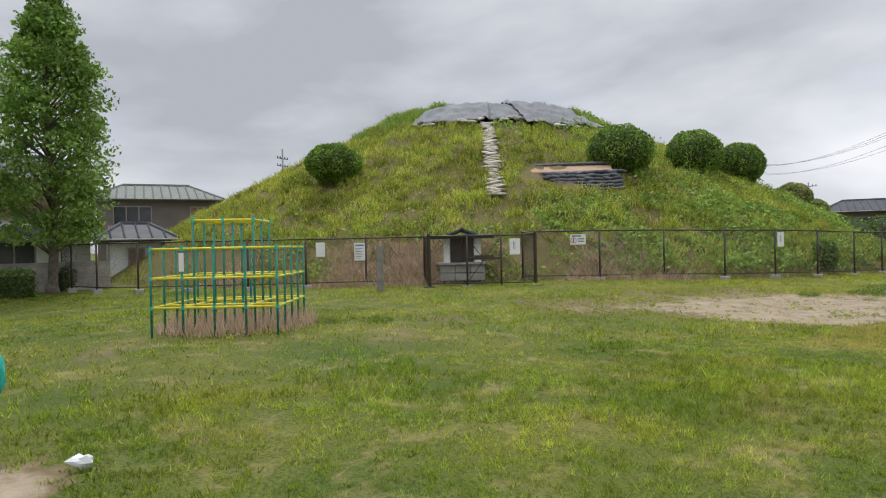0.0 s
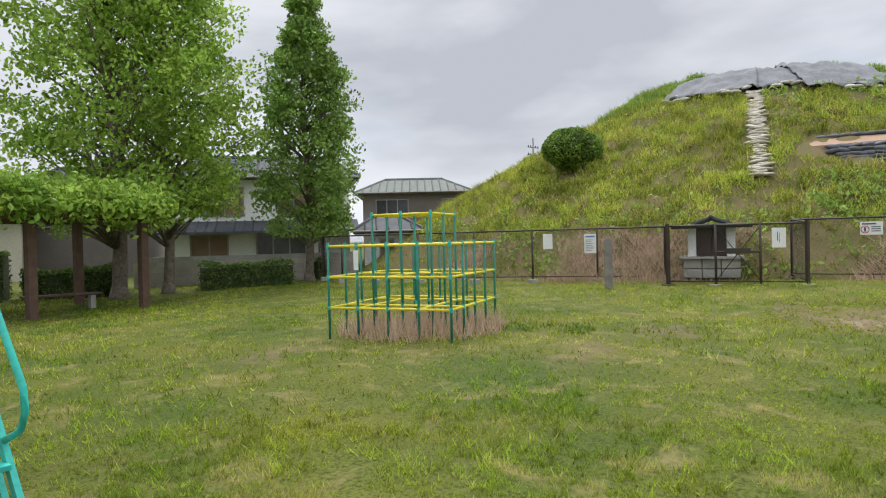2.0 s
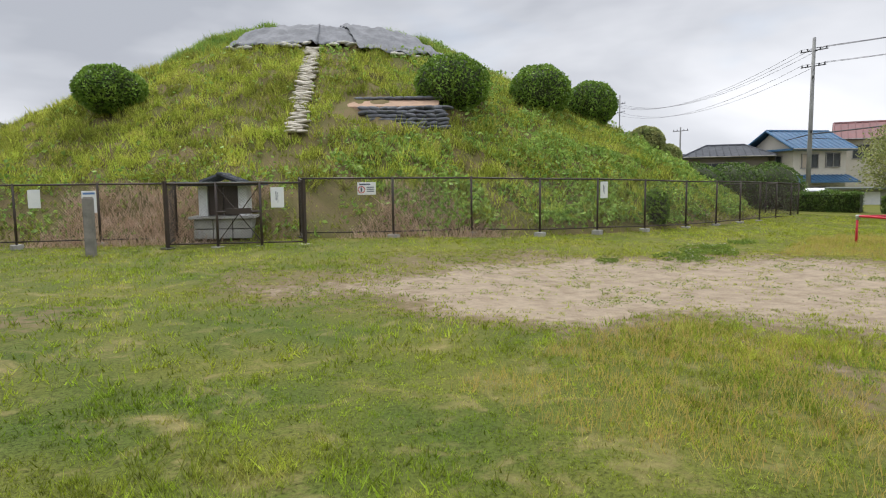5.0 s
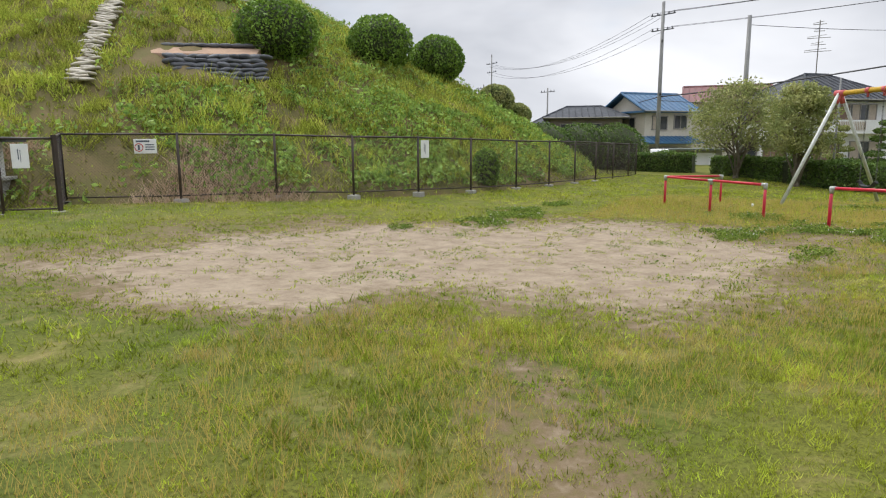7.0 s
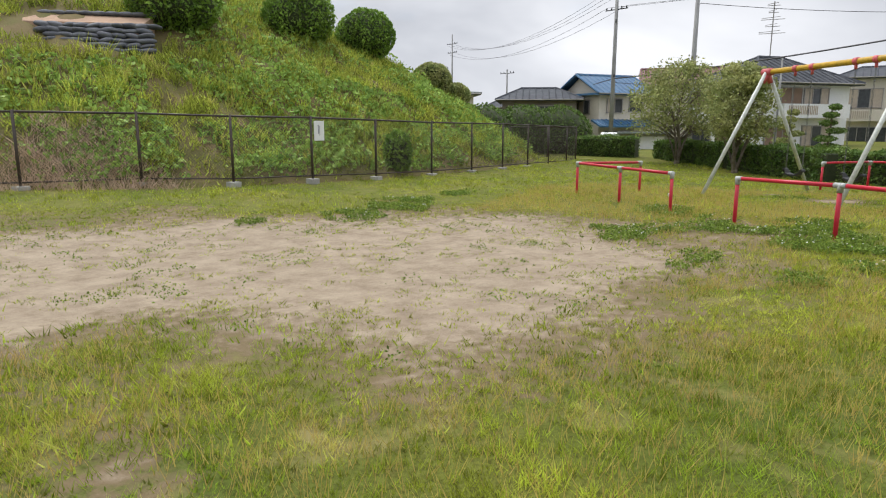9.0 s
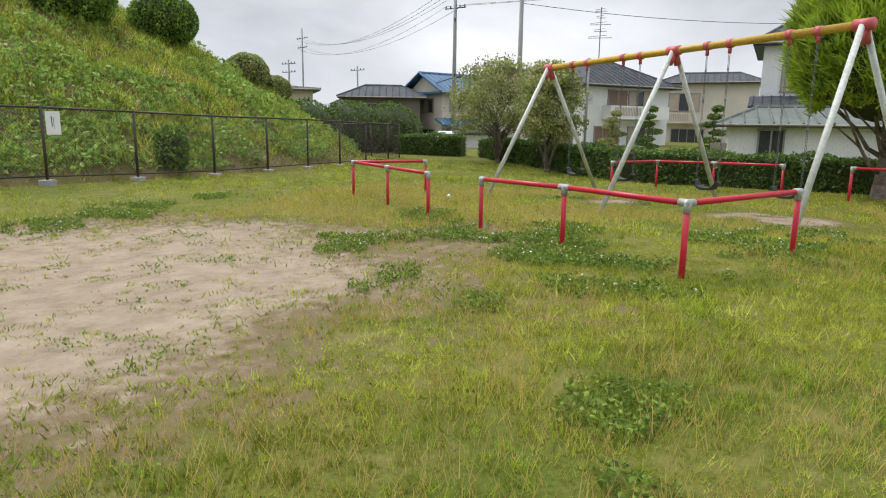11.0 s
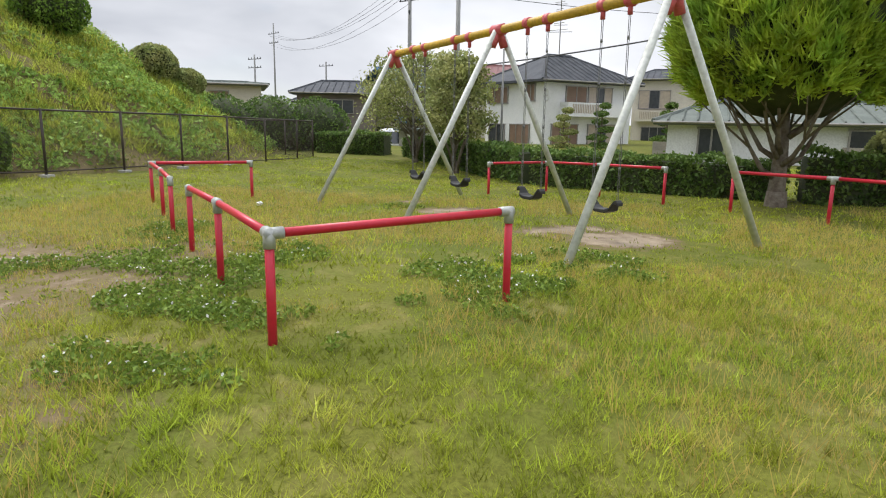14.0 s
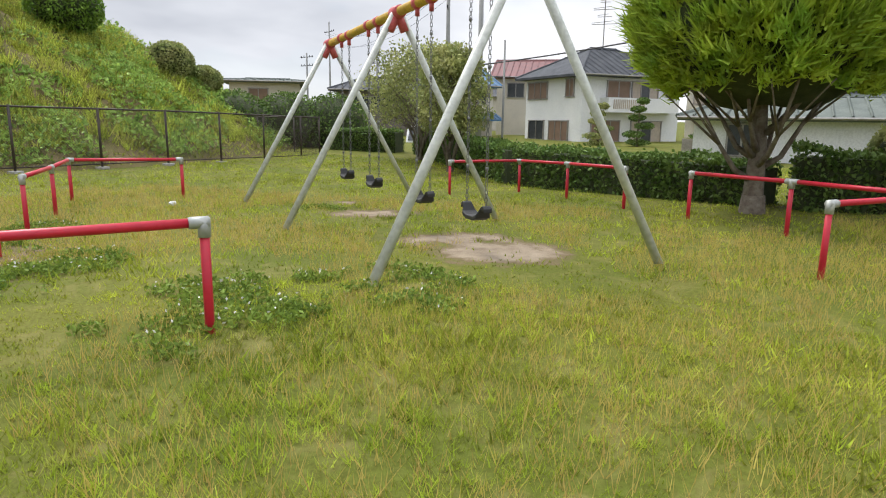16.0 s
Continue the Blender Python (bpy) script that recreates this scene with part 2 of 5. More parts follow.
M_FENCE = material("dark_brown_steel", (0.035, 0.025, 0.02), (0.055, 0.035, 0.025), 0.55, scale=3, bump=0.1)
M_CONC = material("concrete", (0.42, 0.41, 0.38), (0.32, 0.31, 0.29), 0.9, scale=2.5, fine=25, bump=0.4)
M_BLOCK = material("wall_block", (0.48, 0.43, 0.38), (0.38, 0.35, 0.31), 0.9, scale=1.2, fine=20, bump=0.4, vary=0.12)
M_STONE = material("pale_step_stone", (0.62, 0.58, 0.50), (0.50, 0.46, 0.38), 0.9, scale=3, fine=20, bump=0.5, vary=0.15)
M_SLOT = material("window_dark", (0.04, 0.045, 0.05), (0.06, 0.065, 0.07), 0.15, bump=0)
M_SHUTTER = material("brown_shutter", (0.25, 0.16, 0.11), (0.20, 0.13, 0.09), 0.6, scale=2, bump=0.1)
M_CURTAIN = material("drawn_curtain", (0.50, 0.42, 0.33), (0.42, 0.36, 0.3), 0.8, scale=4, bump=0.1)
M_ALU = material("window_frame", (0.35, 0.33, 0.31), None, 0.4, 0.4, bump=0)
M_PLASTER = material("white_plaster", (0.80, 0.80, 0.80), (0.72, 0.73, 0.74), 0.9, scale=0.6, fine=15, bump=0.15)
M_CREAM = material("cream_plaster", (0.66, 0.61, 0.52), (0.58, 0.54, 0.47), 0.9, scale=0.6, fine=15, bump=0.15)
M_BROWNWALL = material("brown_grey_siding", (0.20, 0.17, 0.15), (0.16, 0.14, 0.13), 0.8, scale=0.8, fine=15, bump=0.15)
M_DARKROOF = material("dark_grey_tile", (0.065, 0.07, 0.08), (0.095, 0.10, 0.11), 0.6, scale=1.5, fine=12, bump=0.3)
M_GREYROOF = material("grey_green_tile", (0.13, 0.15, 0.135), (0.17, 0.19, 0.17), 0.6, scale=1.5, fine=12, bump=0.3)
M_BLUEROOF = material("blue_glazed_tile", (0.03, 0.11, 0.22), (0.05, 0.15, 0.28), 0.4, scale=1.5, fine=12, bump=0.2)
M_REDROOF = material("rust_red_roof", (0.22, 0.09, 0.085), (0.17, 0.08, 0.08), 0.6, scale=1.5, fine=12, bump=0.2)
M_TARP = material("grey_tarpaulin", (0.25, 0.255, 0.27), (0.19, 0.195, 0.205), 0.9, scale=1.2, fine=7, bump=0.35)
M_BAG = material("dark_sandbag", (0.09, 0.095, 0.11), (0.15, 0.155, 0.17), 0.8, scale=4, fine=30, bump=0.3, vary=0.25)
M_SANDBAG = material("white_sandbag", (0.62, 0.60, 0.54), (0.50, 0.48, 0.42), 0.85, scale=4, fine=30, bump=0.3, vary=0.15)
M_EARTH = material("pinkish_earth", (0.44, 0.30, 0.21), (0.36, 0.25, 0.18), 0.95, scale=2, fine=20, bump=0.4)
M_WOOD = material("weathered_post_wood", (0.27, 0.25, 0.225), (0.18, 0.17, 0.15), 0.85, scale=5, fine=40, bump=0.5)
M_DARKWOOD = material("brown_stained_wood", (0.09, 0.05, 0.035), (0.13, 0.075, 0.05), 0.7, scale=5, fine=35, bump=0.3)
M_WHITE = material("white_enamel", (0.80, 0.80, 0.80), (0.74, 0.75, 0.76), 0.35, bump=0, dirt=0.1)
M_INK = material("dark_print", (0.10, 0.12, 0.16), None, 0.5, bump=0)
M_BLUEINK = material("blue_print", (0.12, 0.25, 0.55), None, 0.5, bump=0)
M_REDINK = material("red_print", (0.55, 0.06, 0.06), None, 0.5, bump=0)
M_POLE = material("pole_concrete", (0.30, 0.30, 0.29), (0.24, 0.24, 0.24), 0.85, scale=1.5, bump=0.1)
M_WIRE = material("black_cable", (0.025, 0.025, 0.03), None, 0.6, bump=0)

for m in (M_TARP, M_GROUND, M_SOILSLOPE, M_EARTH, M_DARKROOF, M_GREYROOF, M_SANDBAG, M_STONE):
    m.node_tree.nodes["Principled BSDF"].inputs["Specular IOR Level"].default_value = 0.08

for m in (M_BLADE, M_MEADOW):
    tinted(m, 0.45, 1.45)
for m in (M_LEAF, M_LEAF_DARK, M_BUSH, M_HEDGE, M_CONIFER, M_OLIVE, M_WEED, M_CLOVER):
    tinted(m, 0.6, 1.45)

# ---- mesh helpers ----
RNG = np.random.default_rng(7)


class Shape:
    """Vertices and faces gathered piece by piece into one mesh."""

    def __init__(self):
        self.v, self.f = [], []

    def add(self, v, f):
        k = len(self.v)
        self.v += [tuple(p) for p in v]
        self.f += [tuple(i + k for i in q) for q in f]
        return self

    def box(self, a, b, m=None):
        (x0, y0, z0), (x1, y1, z1) = a, b
        v = [Vector(p) for p in ((x0, y0, z0), (x1, y0, z0), (x1, y1, z0), (x0, y1, z0), (x0, y0, z1), (x1, y0, z1), (x1, y1, z1), (x0, y1, z1))]
        if m:
            v = [m @ p for p in v]
        return self.add(v, ((0, 3, 2, 1), (4, 5, 6, 7), (0, 1, 5, 4), (1, 2, 6, 5), (2, 3, 7, 6), (3, 0, 4, 7)))

    def tube(self, pts, r, n=8, r1=None):
        pts = [Vector(p) for p in pts]
        r1 = r if r1 is None else r1
        rings = []
        for i, p in enumerate(pts):
            d = (pts[min(i + 1, len(pts) - 1)] - pts[max(i - 1, 0)]).normalized()
            s = d.cross(Vector((0, 0, 1)) if abs(d.z) < 0.95 else Vector((1, 0, 0))).normalized()
            u = s.cross(d)
            k = r + (r1 - r) * i / max(1, len(pts) - 1)
            rings.append([p + (s * math.cos(a) + u * math.sin(a)) * k for a in (2 * math.pi * j / n for j in range(n))])
        v = [q for ring in rings for q in ring]
        f = [(i * n + j, i * n + (j + 1) % n, (i + 1) * n + (j + 1) % n, (i + 1) * n + j) for i in range(len(pts) - 1) for j in range(n)]
        f += [tuple(range(n))[::-1], tuple(range((len(pts) - 1) * n, len(pts) * n))]
        return self.add(v, f)

    def blob(self, c, r, nu=12, nv=8, rough=0.12, seed=0.0):
        c, v, f = Vector(c), [], []
        for i in range(nv + 1):
            th = math.pi * i / nv
            for j in range(nu):
                ph = 2 * math.pi * j / nu
                d = Vector((math.sin(th) * math.cos(ph), math.sin(th) * math.sin(ph), math.cos(th)))
                k = 1 + rough * noise.noise(d * 2.3 + Vector((seed, seed, 0)))
                v.append(c + Vector((d.x * r[0], d.y * r[1], d.z * r[2])) * k)
        f = [(i * nu + j, (i + 1) * nu + j, (i + 1) * nu + (j + 1) % nu, i * nu + (j + 1) % nu) for i in range(nv) for j in range(nu)]
        return self.add(v, f)

    def make(self, name, mat, parent=None, smooth=False, bevel=0.0):
        me = bpy.data.meshes.new(name)
        me.from_pydata(self.v, [], self.f)
        me.materials.append(mat)
        if smooth:
            me.polygons.foreach_set("use_smooth", [True] * len(me.polygons))
        me.update()
        ob = new(name, me)
        ob.parent = parent
        if bevel:
            b = ob.modifiers.new("bevel", "BEVEL")
            b.width, b.segments, b.limit_method = bevel, 2, "ANGLE"
        return ob


def triangles(name, tri, mat, parent=None, tint=None):
    """One mesh from an array of triangles (n, 3, 3)."""
    n = len(tri)
    me = bpy.data.meshes.new(name)
    me.vertices.add(3 * n)
    me.vertices.foreach_set("co", np.ascontiguousarray(tri, dtype=np.float32).ravel())
    me.loops.add(3 * n)
    me.loops.foreach_set("vertex_index", np.arange(3 * n, dtype=np.int32))
    me.polygons.add(n)
    me.polygons.foreach_set("loop_start", np.arange(0, 3 * n, 3, dtype=np.int32))
    me.materials.append(mat)
    a = me.attributes.new("tint", "FLOAT", "FACE")
    a.data.foreach_set("value", (RNG.uniform(0, 1, n) if tint is None else np.clip(tint, 0, 1)).astype(np.float32))
    me.update(calc_edges=True)
    ob = new(name, me)
    ob.parent = parent
    return ob


def blades(p, h, w, lean):
    """Upright slender triangles at the places p."""
    n = len(p)
    a = RNG.uniform(0, 2 * np.pi, n)
    side = np.stack([np.cos(a), np.sin(a), np.zeros(n)], 1) * (w * RNG.uniform(0.6, 1.3, n))[:, None]
    hh = h * RNG.uniform(0.5, 1.25, n)
    b = RNG.uniform(0, 2 * np.pi, n)
    tip = np.stack([np.cos(b), np.sin(b), np.zeros(n)], 1) * (hh * lean * RNG.uniform(0.2, 1, n))[:, None]
    tip[:, 2] = hh
    return np.stack([p - side, p + side, p + tip], 1)


def leaves(p, size, up=0.3):
    """Small kite leaves (two triangles) at the places p, turned at random."""
    n = len(p)
    d = RNG.normal(size=(n, 3))
    d[:, 2] -= up
    d /= np.linalg.norm(d, axis=1)[:, None]
    e = np.cross(d, RNG.normal(size=(n, 3)))
    e /= np.linalg.norm(e, axis=1)[:, None]
    s = (size * RNG.uniform(0.6, 1.3, n))[:, None]
    a, b, c, q = p - d * s, p + d * s, p + e * s * 0.6, p - e * s * 0.6
    return np.concatenate([np.stack([a, c, b], 1), np.stack([a, b, q], 1)])


def thing(name, label, category, m=None, group="", kind=""):
    ob = tagged(new(name), label, category, group, kind)
    ob.matrix_world = m or Matrix()
    return ob

# ---- ground ----
MOUND = (33.3, 30.9)


def swell(x, y, cx, cy, s):
    return np.exp(-((x - cx) ** 2 + (y - cy) ** 2) / (2 * s * s))


def ground(x, y):
    """Height of the park's lawn: nearly flat, a shallow hollow where it is worn."""
    return (-0.21 * swell(x, y, 16.5, 3.0, 4.2) + 0.13 * swell(x, y, 4.8, 9.2, 2.6) + 0.16 * swell(x, y, 17.5, 13.0, 3.5)
            + 0.10 * swell(x, y, 20.0, -4.2, 2.2) - 0.18 * swell(x, y, -0.5, 20.5, 4.0) - 0.28 * swell(x, y, 34.0, -1.5, 5.5) - 0.03)


def gz(x, y):
    return float(ground(np.array(x), np.array(y)))


def mound(x, y):
    r = np.hypot(x - MOUND[0], y - MOUND[1])
    return np.interp(r, [0, 3, 5, 7.5, 10, 12.5, 15, 17.5, 20, 22.5, 24.2, 26], [9.3, 9.7, 9.9, 9.2, 7.8, 6.6, 5.3, 3.95, 2.55, 1.0, 0.0, -1.0])


def mz(x, y):
    return float(mound(np.array(x), np.array(y)))


def fuzz(x, y, s, seed=0.0):
    """Smooth noise of about -1 to 1 from sums of waves."""
    out = np.zeros_like(x, dtype=float)
    g = np.random.default_rng(int(11 + seed * 10))
    for k in range(9):
        a, f, ph = g.uniform(0, 6.28), s * g.uniform(0.5, 2.2), g.uniform(0, 6.28)
        out += np.sin((x * np.cos(a) + y * np.sin(a)) * f + ph)
    return out / 3.5


def bare(x, y):
    """0 on the lawn to 1 on worn sandy earth."""
    wob = 0.11 * fuzz(x, y, 0.9) + 0.09 * fuzz(x, y, 2.6, 1)
    across, along = (x - 16.5) * 0.83 + (y - 3.4) * 0.55, (y - 3.4) * 0.83 - (x - 16.5) * 0.55
    d = (np.abs(across / 3.5) ** 2.5 + np.abs(along / 5.6) ** 2.5) ** 0.4
    b = np.clip(0.36 + 1.0 * (1 - d) + wob, 0, 0.66)
    for cx, cy, rx, ry, k in ((23.45, -6.3, 0.5, 0.75, 1.0), (24.1, -5.6, 0.3, 0.8, 0.85), (25.9, -3.5, 0.45, 0.8, 0.8), (27.2, -2.4, 0.3, 0.5, 0.6), (0.45, 4.35, 0.55, 0.35, 1.1),
                              (8.2, 8.5, 1.6, 0.8, 0.22), (6.2, 7.6, 1.5, 0.5, 0.20), (2.7, 9.2, 1.3, 0.6, 0.18), (12.0, 9.8, 2.2, 0.5, 0.24), (10.4, -0.2, 1.6, 0.5, 0.30), (11.6, 0.4, 1.4, 0.4, 0.3), (-0.6, 5.6, 0.6, 0.5, 0.9)):
        c, s = 0.72, 0.69
        u, v = (x - cx) * c + (y - cy) * s, -(x - cx) * s + (y - cy) * c
        b = np.maximum(b, k * np.clip(1.3 - np.hypot(u / rx, v / ry) + wob, 0, 1))
    return b


def grid_mesh(name, xs, ys, height, mat, attribute=None):
    gx, gy = np.meshgrid(xs, ys)
    v = np.stack([gx, gy, height(gx, gy)], 2).reshape(-1, 3)
    nx, ny = len(xs), len(ys)
    i = (np.arange(ny - 1)[:, None] * nx + np.arange(nx - 1)).ravel()
    me = bpy.data.meshes.new(name)
    me.from_pydata(v.tolist(), [], np.stack([i, i + 1, i + nx + 1, i + nx], 1).tolist())
    me.polygons.foreach_set("use_smooth", [True] * len(me.polygons))
    me.materials.append(mat)
    if attribute:
        a = me.attributes.new("bare", "FLOAT", "POINT")
        a.data.foreach_set("value", attribute(v[:, 0], v[:, 1]).astype(np.float32))
    me.update()
    return new(name, me)


far = [-2500, -900, -300, -120, -60]
xs = np.array(far + list(np.arange(-30, -8, 1.0)) + list(np.arange(-8, 40, 0.4)) + list(np.arange(40, 70, 1.0)) + [90, 150, 330, 900, 2500])
ys = np.array(far + list(np.arange(-40, -14, 1.0)) + list(np.arange(-14, 27, 0.4)) + list(np.arange(27, 60, 1.0)) + [90, 150, 330, 900, 2500])
tagged(grid_mesh("ground", xs, ys, ground, M_GROUND, bare), "park lawn of short grass worn to sandy earth", "ground", kind="structure")

hx = np.arange(MOUND[0] - 27, MOUND[0] + 27.1, 0.4)
hy = np.arange(MOUND[1] - 27, MOUND[1] + 27.1, 0.4)


def mound_surface(x, y):
    return mound(x, y) + (0.11 * fuzz(x, y, 1.6, 2) + 0.10 * fuzz(x, y, 3.6, 3)) * np.clip(mound(x, y), 0, 1) - 0.05


tagged(grid_mesh("grass_mound", hx, hy, mound_surface, M_SOILSLOPE), "large round earthen burial mound covered in grass", "mound", kind="structure")


def scatter(n, x0, x1, y0, y1):
    return RNG.uniform(x0, x1, n), RNG.uniform(y0, y1, n)


def outside_mound(x, y):
    return np.hypot(x - MOUND[0], y - MOUND[1]) > 24.0


def tufts(x, y, per, spread, z, h, w, lean, tint):
    """Blades gathered in tufts at x, y; every tuft has its own height h and tint. z gives the ground's height."""
    k = len(x)
    bx = np.repeat(x, per) + RNG.normal(size=k * per) * spread
    by = np.repeat(y, per) + RNG.normal(size=k * per) * spread
    p = np.stack([bx, by, z(bx, by) - 0.006], 1)
    return blades(p, np.repeat(h, per), w, lean), np.repeat(tint, per) + RNG.normal(size=k * per) * 0.12


# lawn tufts: dense along the walk, sparser farther off
def lawn(name, n, per, box, h, w, spread, keep, label):
    x, y = scatter(n, *box)
    ok = keep(x, y) & outside_mound(x, y) & (RNG.uniform(0, 1, n) > np.clip(bare(x, y) * 1.75, 0, 0.97)) & (0.6 * fuzz(x, y, 4.0, 7) + 0.5 * fuzz(x, y, 9.0, 8) > -0.75)
    x, y = x[ok], y[ok]
    k = len(x)
    tall = h * (1 + 0.5 * np.clip(fuzz(x, y, 1.1, 4), -1, 1.2)) * RNG.uniform(0.6, 1.35, k)
    tint = 0.45 + 0.16 * fuzz(x, y, 2.4, 9) + 0.12 * fuzz(x, y, 7.0, 3) + RNG.normal(size=k) * 0.17
    tri, tn = tufts(x, y, per, spread, ground, tall, w, 1.1, tint)
    tagged(triangles(name, tri, M_BLADE, None, tn), label, "grass", kind="stuff")


WALK_X, WALK_Y = np.array([0, 1.7, 4.1, 8.2, 11.2, 13.5, 16.7]), np.array([0, 0.7, 0.5, -1.3, -2.6, -4.75, -8.1])


def beside(x, y):
    """Distance from the line walked."""
    d = np.full(len(x), 99.0)
    for i in range(len(WALK_X) - 1):
        ax, ay = WALK_X[i], WALK_Y[i]
        bx, by = WALK_X[i + 1] - ax, WALK_Y[i + 1] - ay
        t = np.clip(((x - ax) * bx + (y - ay) * by) / (bx * bx + by * by), 0, 1)
        d = np.minimum(d, np.hypot(x - ax - t * bx, y - ay - t * by))
    return d


lawn("lawn_grass", 100000, 13, (-2, 24, -12, 9), 0.056, 0.0031, 0.026, lambda x, y: (beside(x, y) < 5.5) & (RNG.uniform(0, 1, len(x)) < 1.35 - beside(x, y) / 6.5), "short lawn grass, green and yellow-green")
lawn("lawn_grass", 90000, 5, (-8, 40, -14, 27), 0.062, 0.009, 0.05, lambda x, y: (beside(x, y) > 2.6), "short lawn grass, green and yellow-green")
# straw-coloured seed stems standing over the lawn towards the swings
x, y = scatter(52000, 9, 28, -14, 3)
ok = (fuzz(x, y, 0.8, 12) + 0.6 * fuzz(x, y, 2.6, 13) > -0.35) & (bare(x, y) < 0.25)
x, y = x[ok], y[ok]
tri, tn = tufts(x, y, 3, 0.035, ground, RNG.uniform(0.08, 0.19, len(x)), 0.0026, 0.7, np.full(len(x), 0.5))
tagged(triangles("seed_stems", tri, M_SEED, None, tn), "straw-coloured grass stems gone to seed", "grass", kind="stuff")

# grass on the mound
def clear(x, y):
    """Where nothing grows: under the tarpaulin, the steps and the sandbag terrace."""
    r, a = np.hypot(x - MOUND[0], y - MOUND[1]), np.degrees(np.arctan2(y - MOUND[1], x - MOUND[0])) % 360
    sheet = (r < 9.8) & (r > 2.5) & (a > 198) & (a < 264)
    u, v = (x - 19.95) * 0.713 + (y - 17.9) * 0.702, (y - 17.9) * 0.713 - (x - 19.95) * 0.702
    stair = (np.abs(v) < 0.32) & (u > -0.2) & (u < 9.0)
    p, q = (x - 21.8) * 0.59 - (y - 18.3) * 0.807, (x - 21.8) * 0.807 + (y - 18.3) * 0.59
    shelf = (p > 0.2) & (p < 4.5) & (q > -0.3) & (q < 2.2)
    return sheet | stair | shelf


n = 190000
x, y = scatter(n, MOUND[0] - 25, MOUND[0] + 12, MOUND[1] - 25, MOUND[1] + 16)
r = np.hypot(x - MOUND[0], y - MOUND[1])
thick = 0.5 + 0.5 * fuzz(x, y, 1.3, 5)
ok = ~clear(x, y) & (r < 24.2) & (RNG.uniform(0, 1, n) < 0.35 + 0.65 * thick) & ~((np.abs(r - 23.2) < 1.3) & (fuzz(x, y, 0.7, 8) > -0.35) & (x < 21) & (RNG.uniform(0, 1, n) < 0.85))
x, y = x[ok], y[ok]
p = np.stack([x, y, mound_surface(x, y)], 1)
hh = 0.13 + 0.11 * np.clip(fuzz(x, y, 1.8, 6), -0.7, 1.2)
tagged(triangles("mound_grass", blades(p, hh, 0.024, 1.3), M_MEADOW, None, 0.30 + 0.15 * fuzz(x, y, 1.5, 14) + RNG.normal(size=len(x)) * 0.15), "rough unmown grass on the mound's slope", "grass", kind="stuff")
# leafy tussocks that break up the slope
k = 11000
x, y = scatter(k, MOUND[0] - 24, MOUND[0] + 12, MOUND[1] - 24, MOUND[1] + 12)
r = np.hypot(x - MOUND[0], y - MOUND[1])
ok = ~clear(x, y) & (r < 23.5) & ~((r > 21.8) & (x < 21)) & (fuzz(x, y, 1.7, 15) + 0.5 * np.sin(r * 5.2 + 2.0 * fuzz(x, y, 0.5, 16)) > -0.55)
x, y = x[ok], y[ok]
k = len(x)
tri, tn = tufts(x, y, 20, 0.12, mound_surface, RNG.uniform(0.2, 0.46, k), 0.026, 0.9, 0.55 + 0.2 * fuzz(x, y, 1.0, 17) + RNG.normal(size=k) * 0.2)
tagged(triangles("slope_tussocks", tri, M_MEADOW, None, tn), "leafy tussocks scattered over the mound", "grass", kind="stuff")
# tall weeds along the top beside the tarpaulin
a, r = np.radians(np.concatenate([RNG.uniform(158, 200, 420), RNG.uniform(262, 300, 200)])), RNG.uniform(3.5, 9.5, 620)
x, y = MOUND[0] + r * np.cos(a), MOUND[1] + r * np.sin(a)
tri, tn = tufts(x, y, 24, 0.10, mound_surface, RNG.uniform(0.22, 0.55, len(x)), 0.03, 0.6, RNG.uniform(0.2, 0.7, len(x)))
tagged(triangles("tall_weeds", tri, M_WEED, None, tn), "tall green weeds along the mound's crest", "weeds", kind="stuff")
# broad-leaved weeds towards the mound's right-hand foot, and tufts all over it
n = 125000
x, y = scatter(n, 12, 46, 4, 30)
ok = ~clear(x, y) & (np.hypot(x - MOUND[0], y - MOUND[1]) < 24.0) & (RNG.uniform(0, 1, n) < np.clip(0.05 + 0.22 * (mound(x, y) < 2.0) + 0.9 * (x > 19.5) * (mound(x, y) < 3.2) + 0.35 * (x > 26), 0, 1)) & (fuzz(x, y, 1.5, 7) > -0.5)
x, y = x[ok], y[ok]
p = np.stack([x, y, mound_surface(x, y) + RNG.uniform(0.05, 0.65, len(x)) * (0.5 + 0.5 * np.clip(fuzz(x, y, 1.2, 9), -0.6, 1))], 1)
tagged(triangles("weeds", leaves(p, 0.085), M_WEED), "waist-high leafy weeds behind the fence", "weeds", kind="stuff")
# brown dead brush at the foot beside the gate
n = 60000
x, y = scatter(n, 9, 22, 9, 24)
r = np.hypot(x - MOUND[0], y - MOUND[1])
ok = (np.abs(r - 23.2) < 1.4) & (fuzz(x, y, 0.7, 8) > -0.35) & (x < 21)
x, y = x[ok], y[ok]
tagged(triangles("dead_brush", blades(np.stack([x, y, mound_surface(x, y)], 1), np.full(len(x), 0.34), 0.013, 1.3), M_DRYSTEM), "dry brown brush at the foot of the mound", "brush", kind="stuff")


# clover patches with white flower heads
def clover(patches, n):
    pts = []
    for cx, cy, rx, ry in patches:
        k = int(n * rx * ry)
        a, q = RNG.uniform(0, 6.283, k), np.sqrt(RNG.uniform(0, 1, k))
        x, y = cx + rx * q * np.cos(a), cy + ry * q * np.sin(a)
        ok = 0.7 * fuzz(x, y, 3.5, 3) + 0.4 * fuzz(x, y, 9.0, 5) + 0.55 > q
        pts.append(np.stack([x, y, ground(x, y)], 1)[ok])
    return np.concatenate(pts)


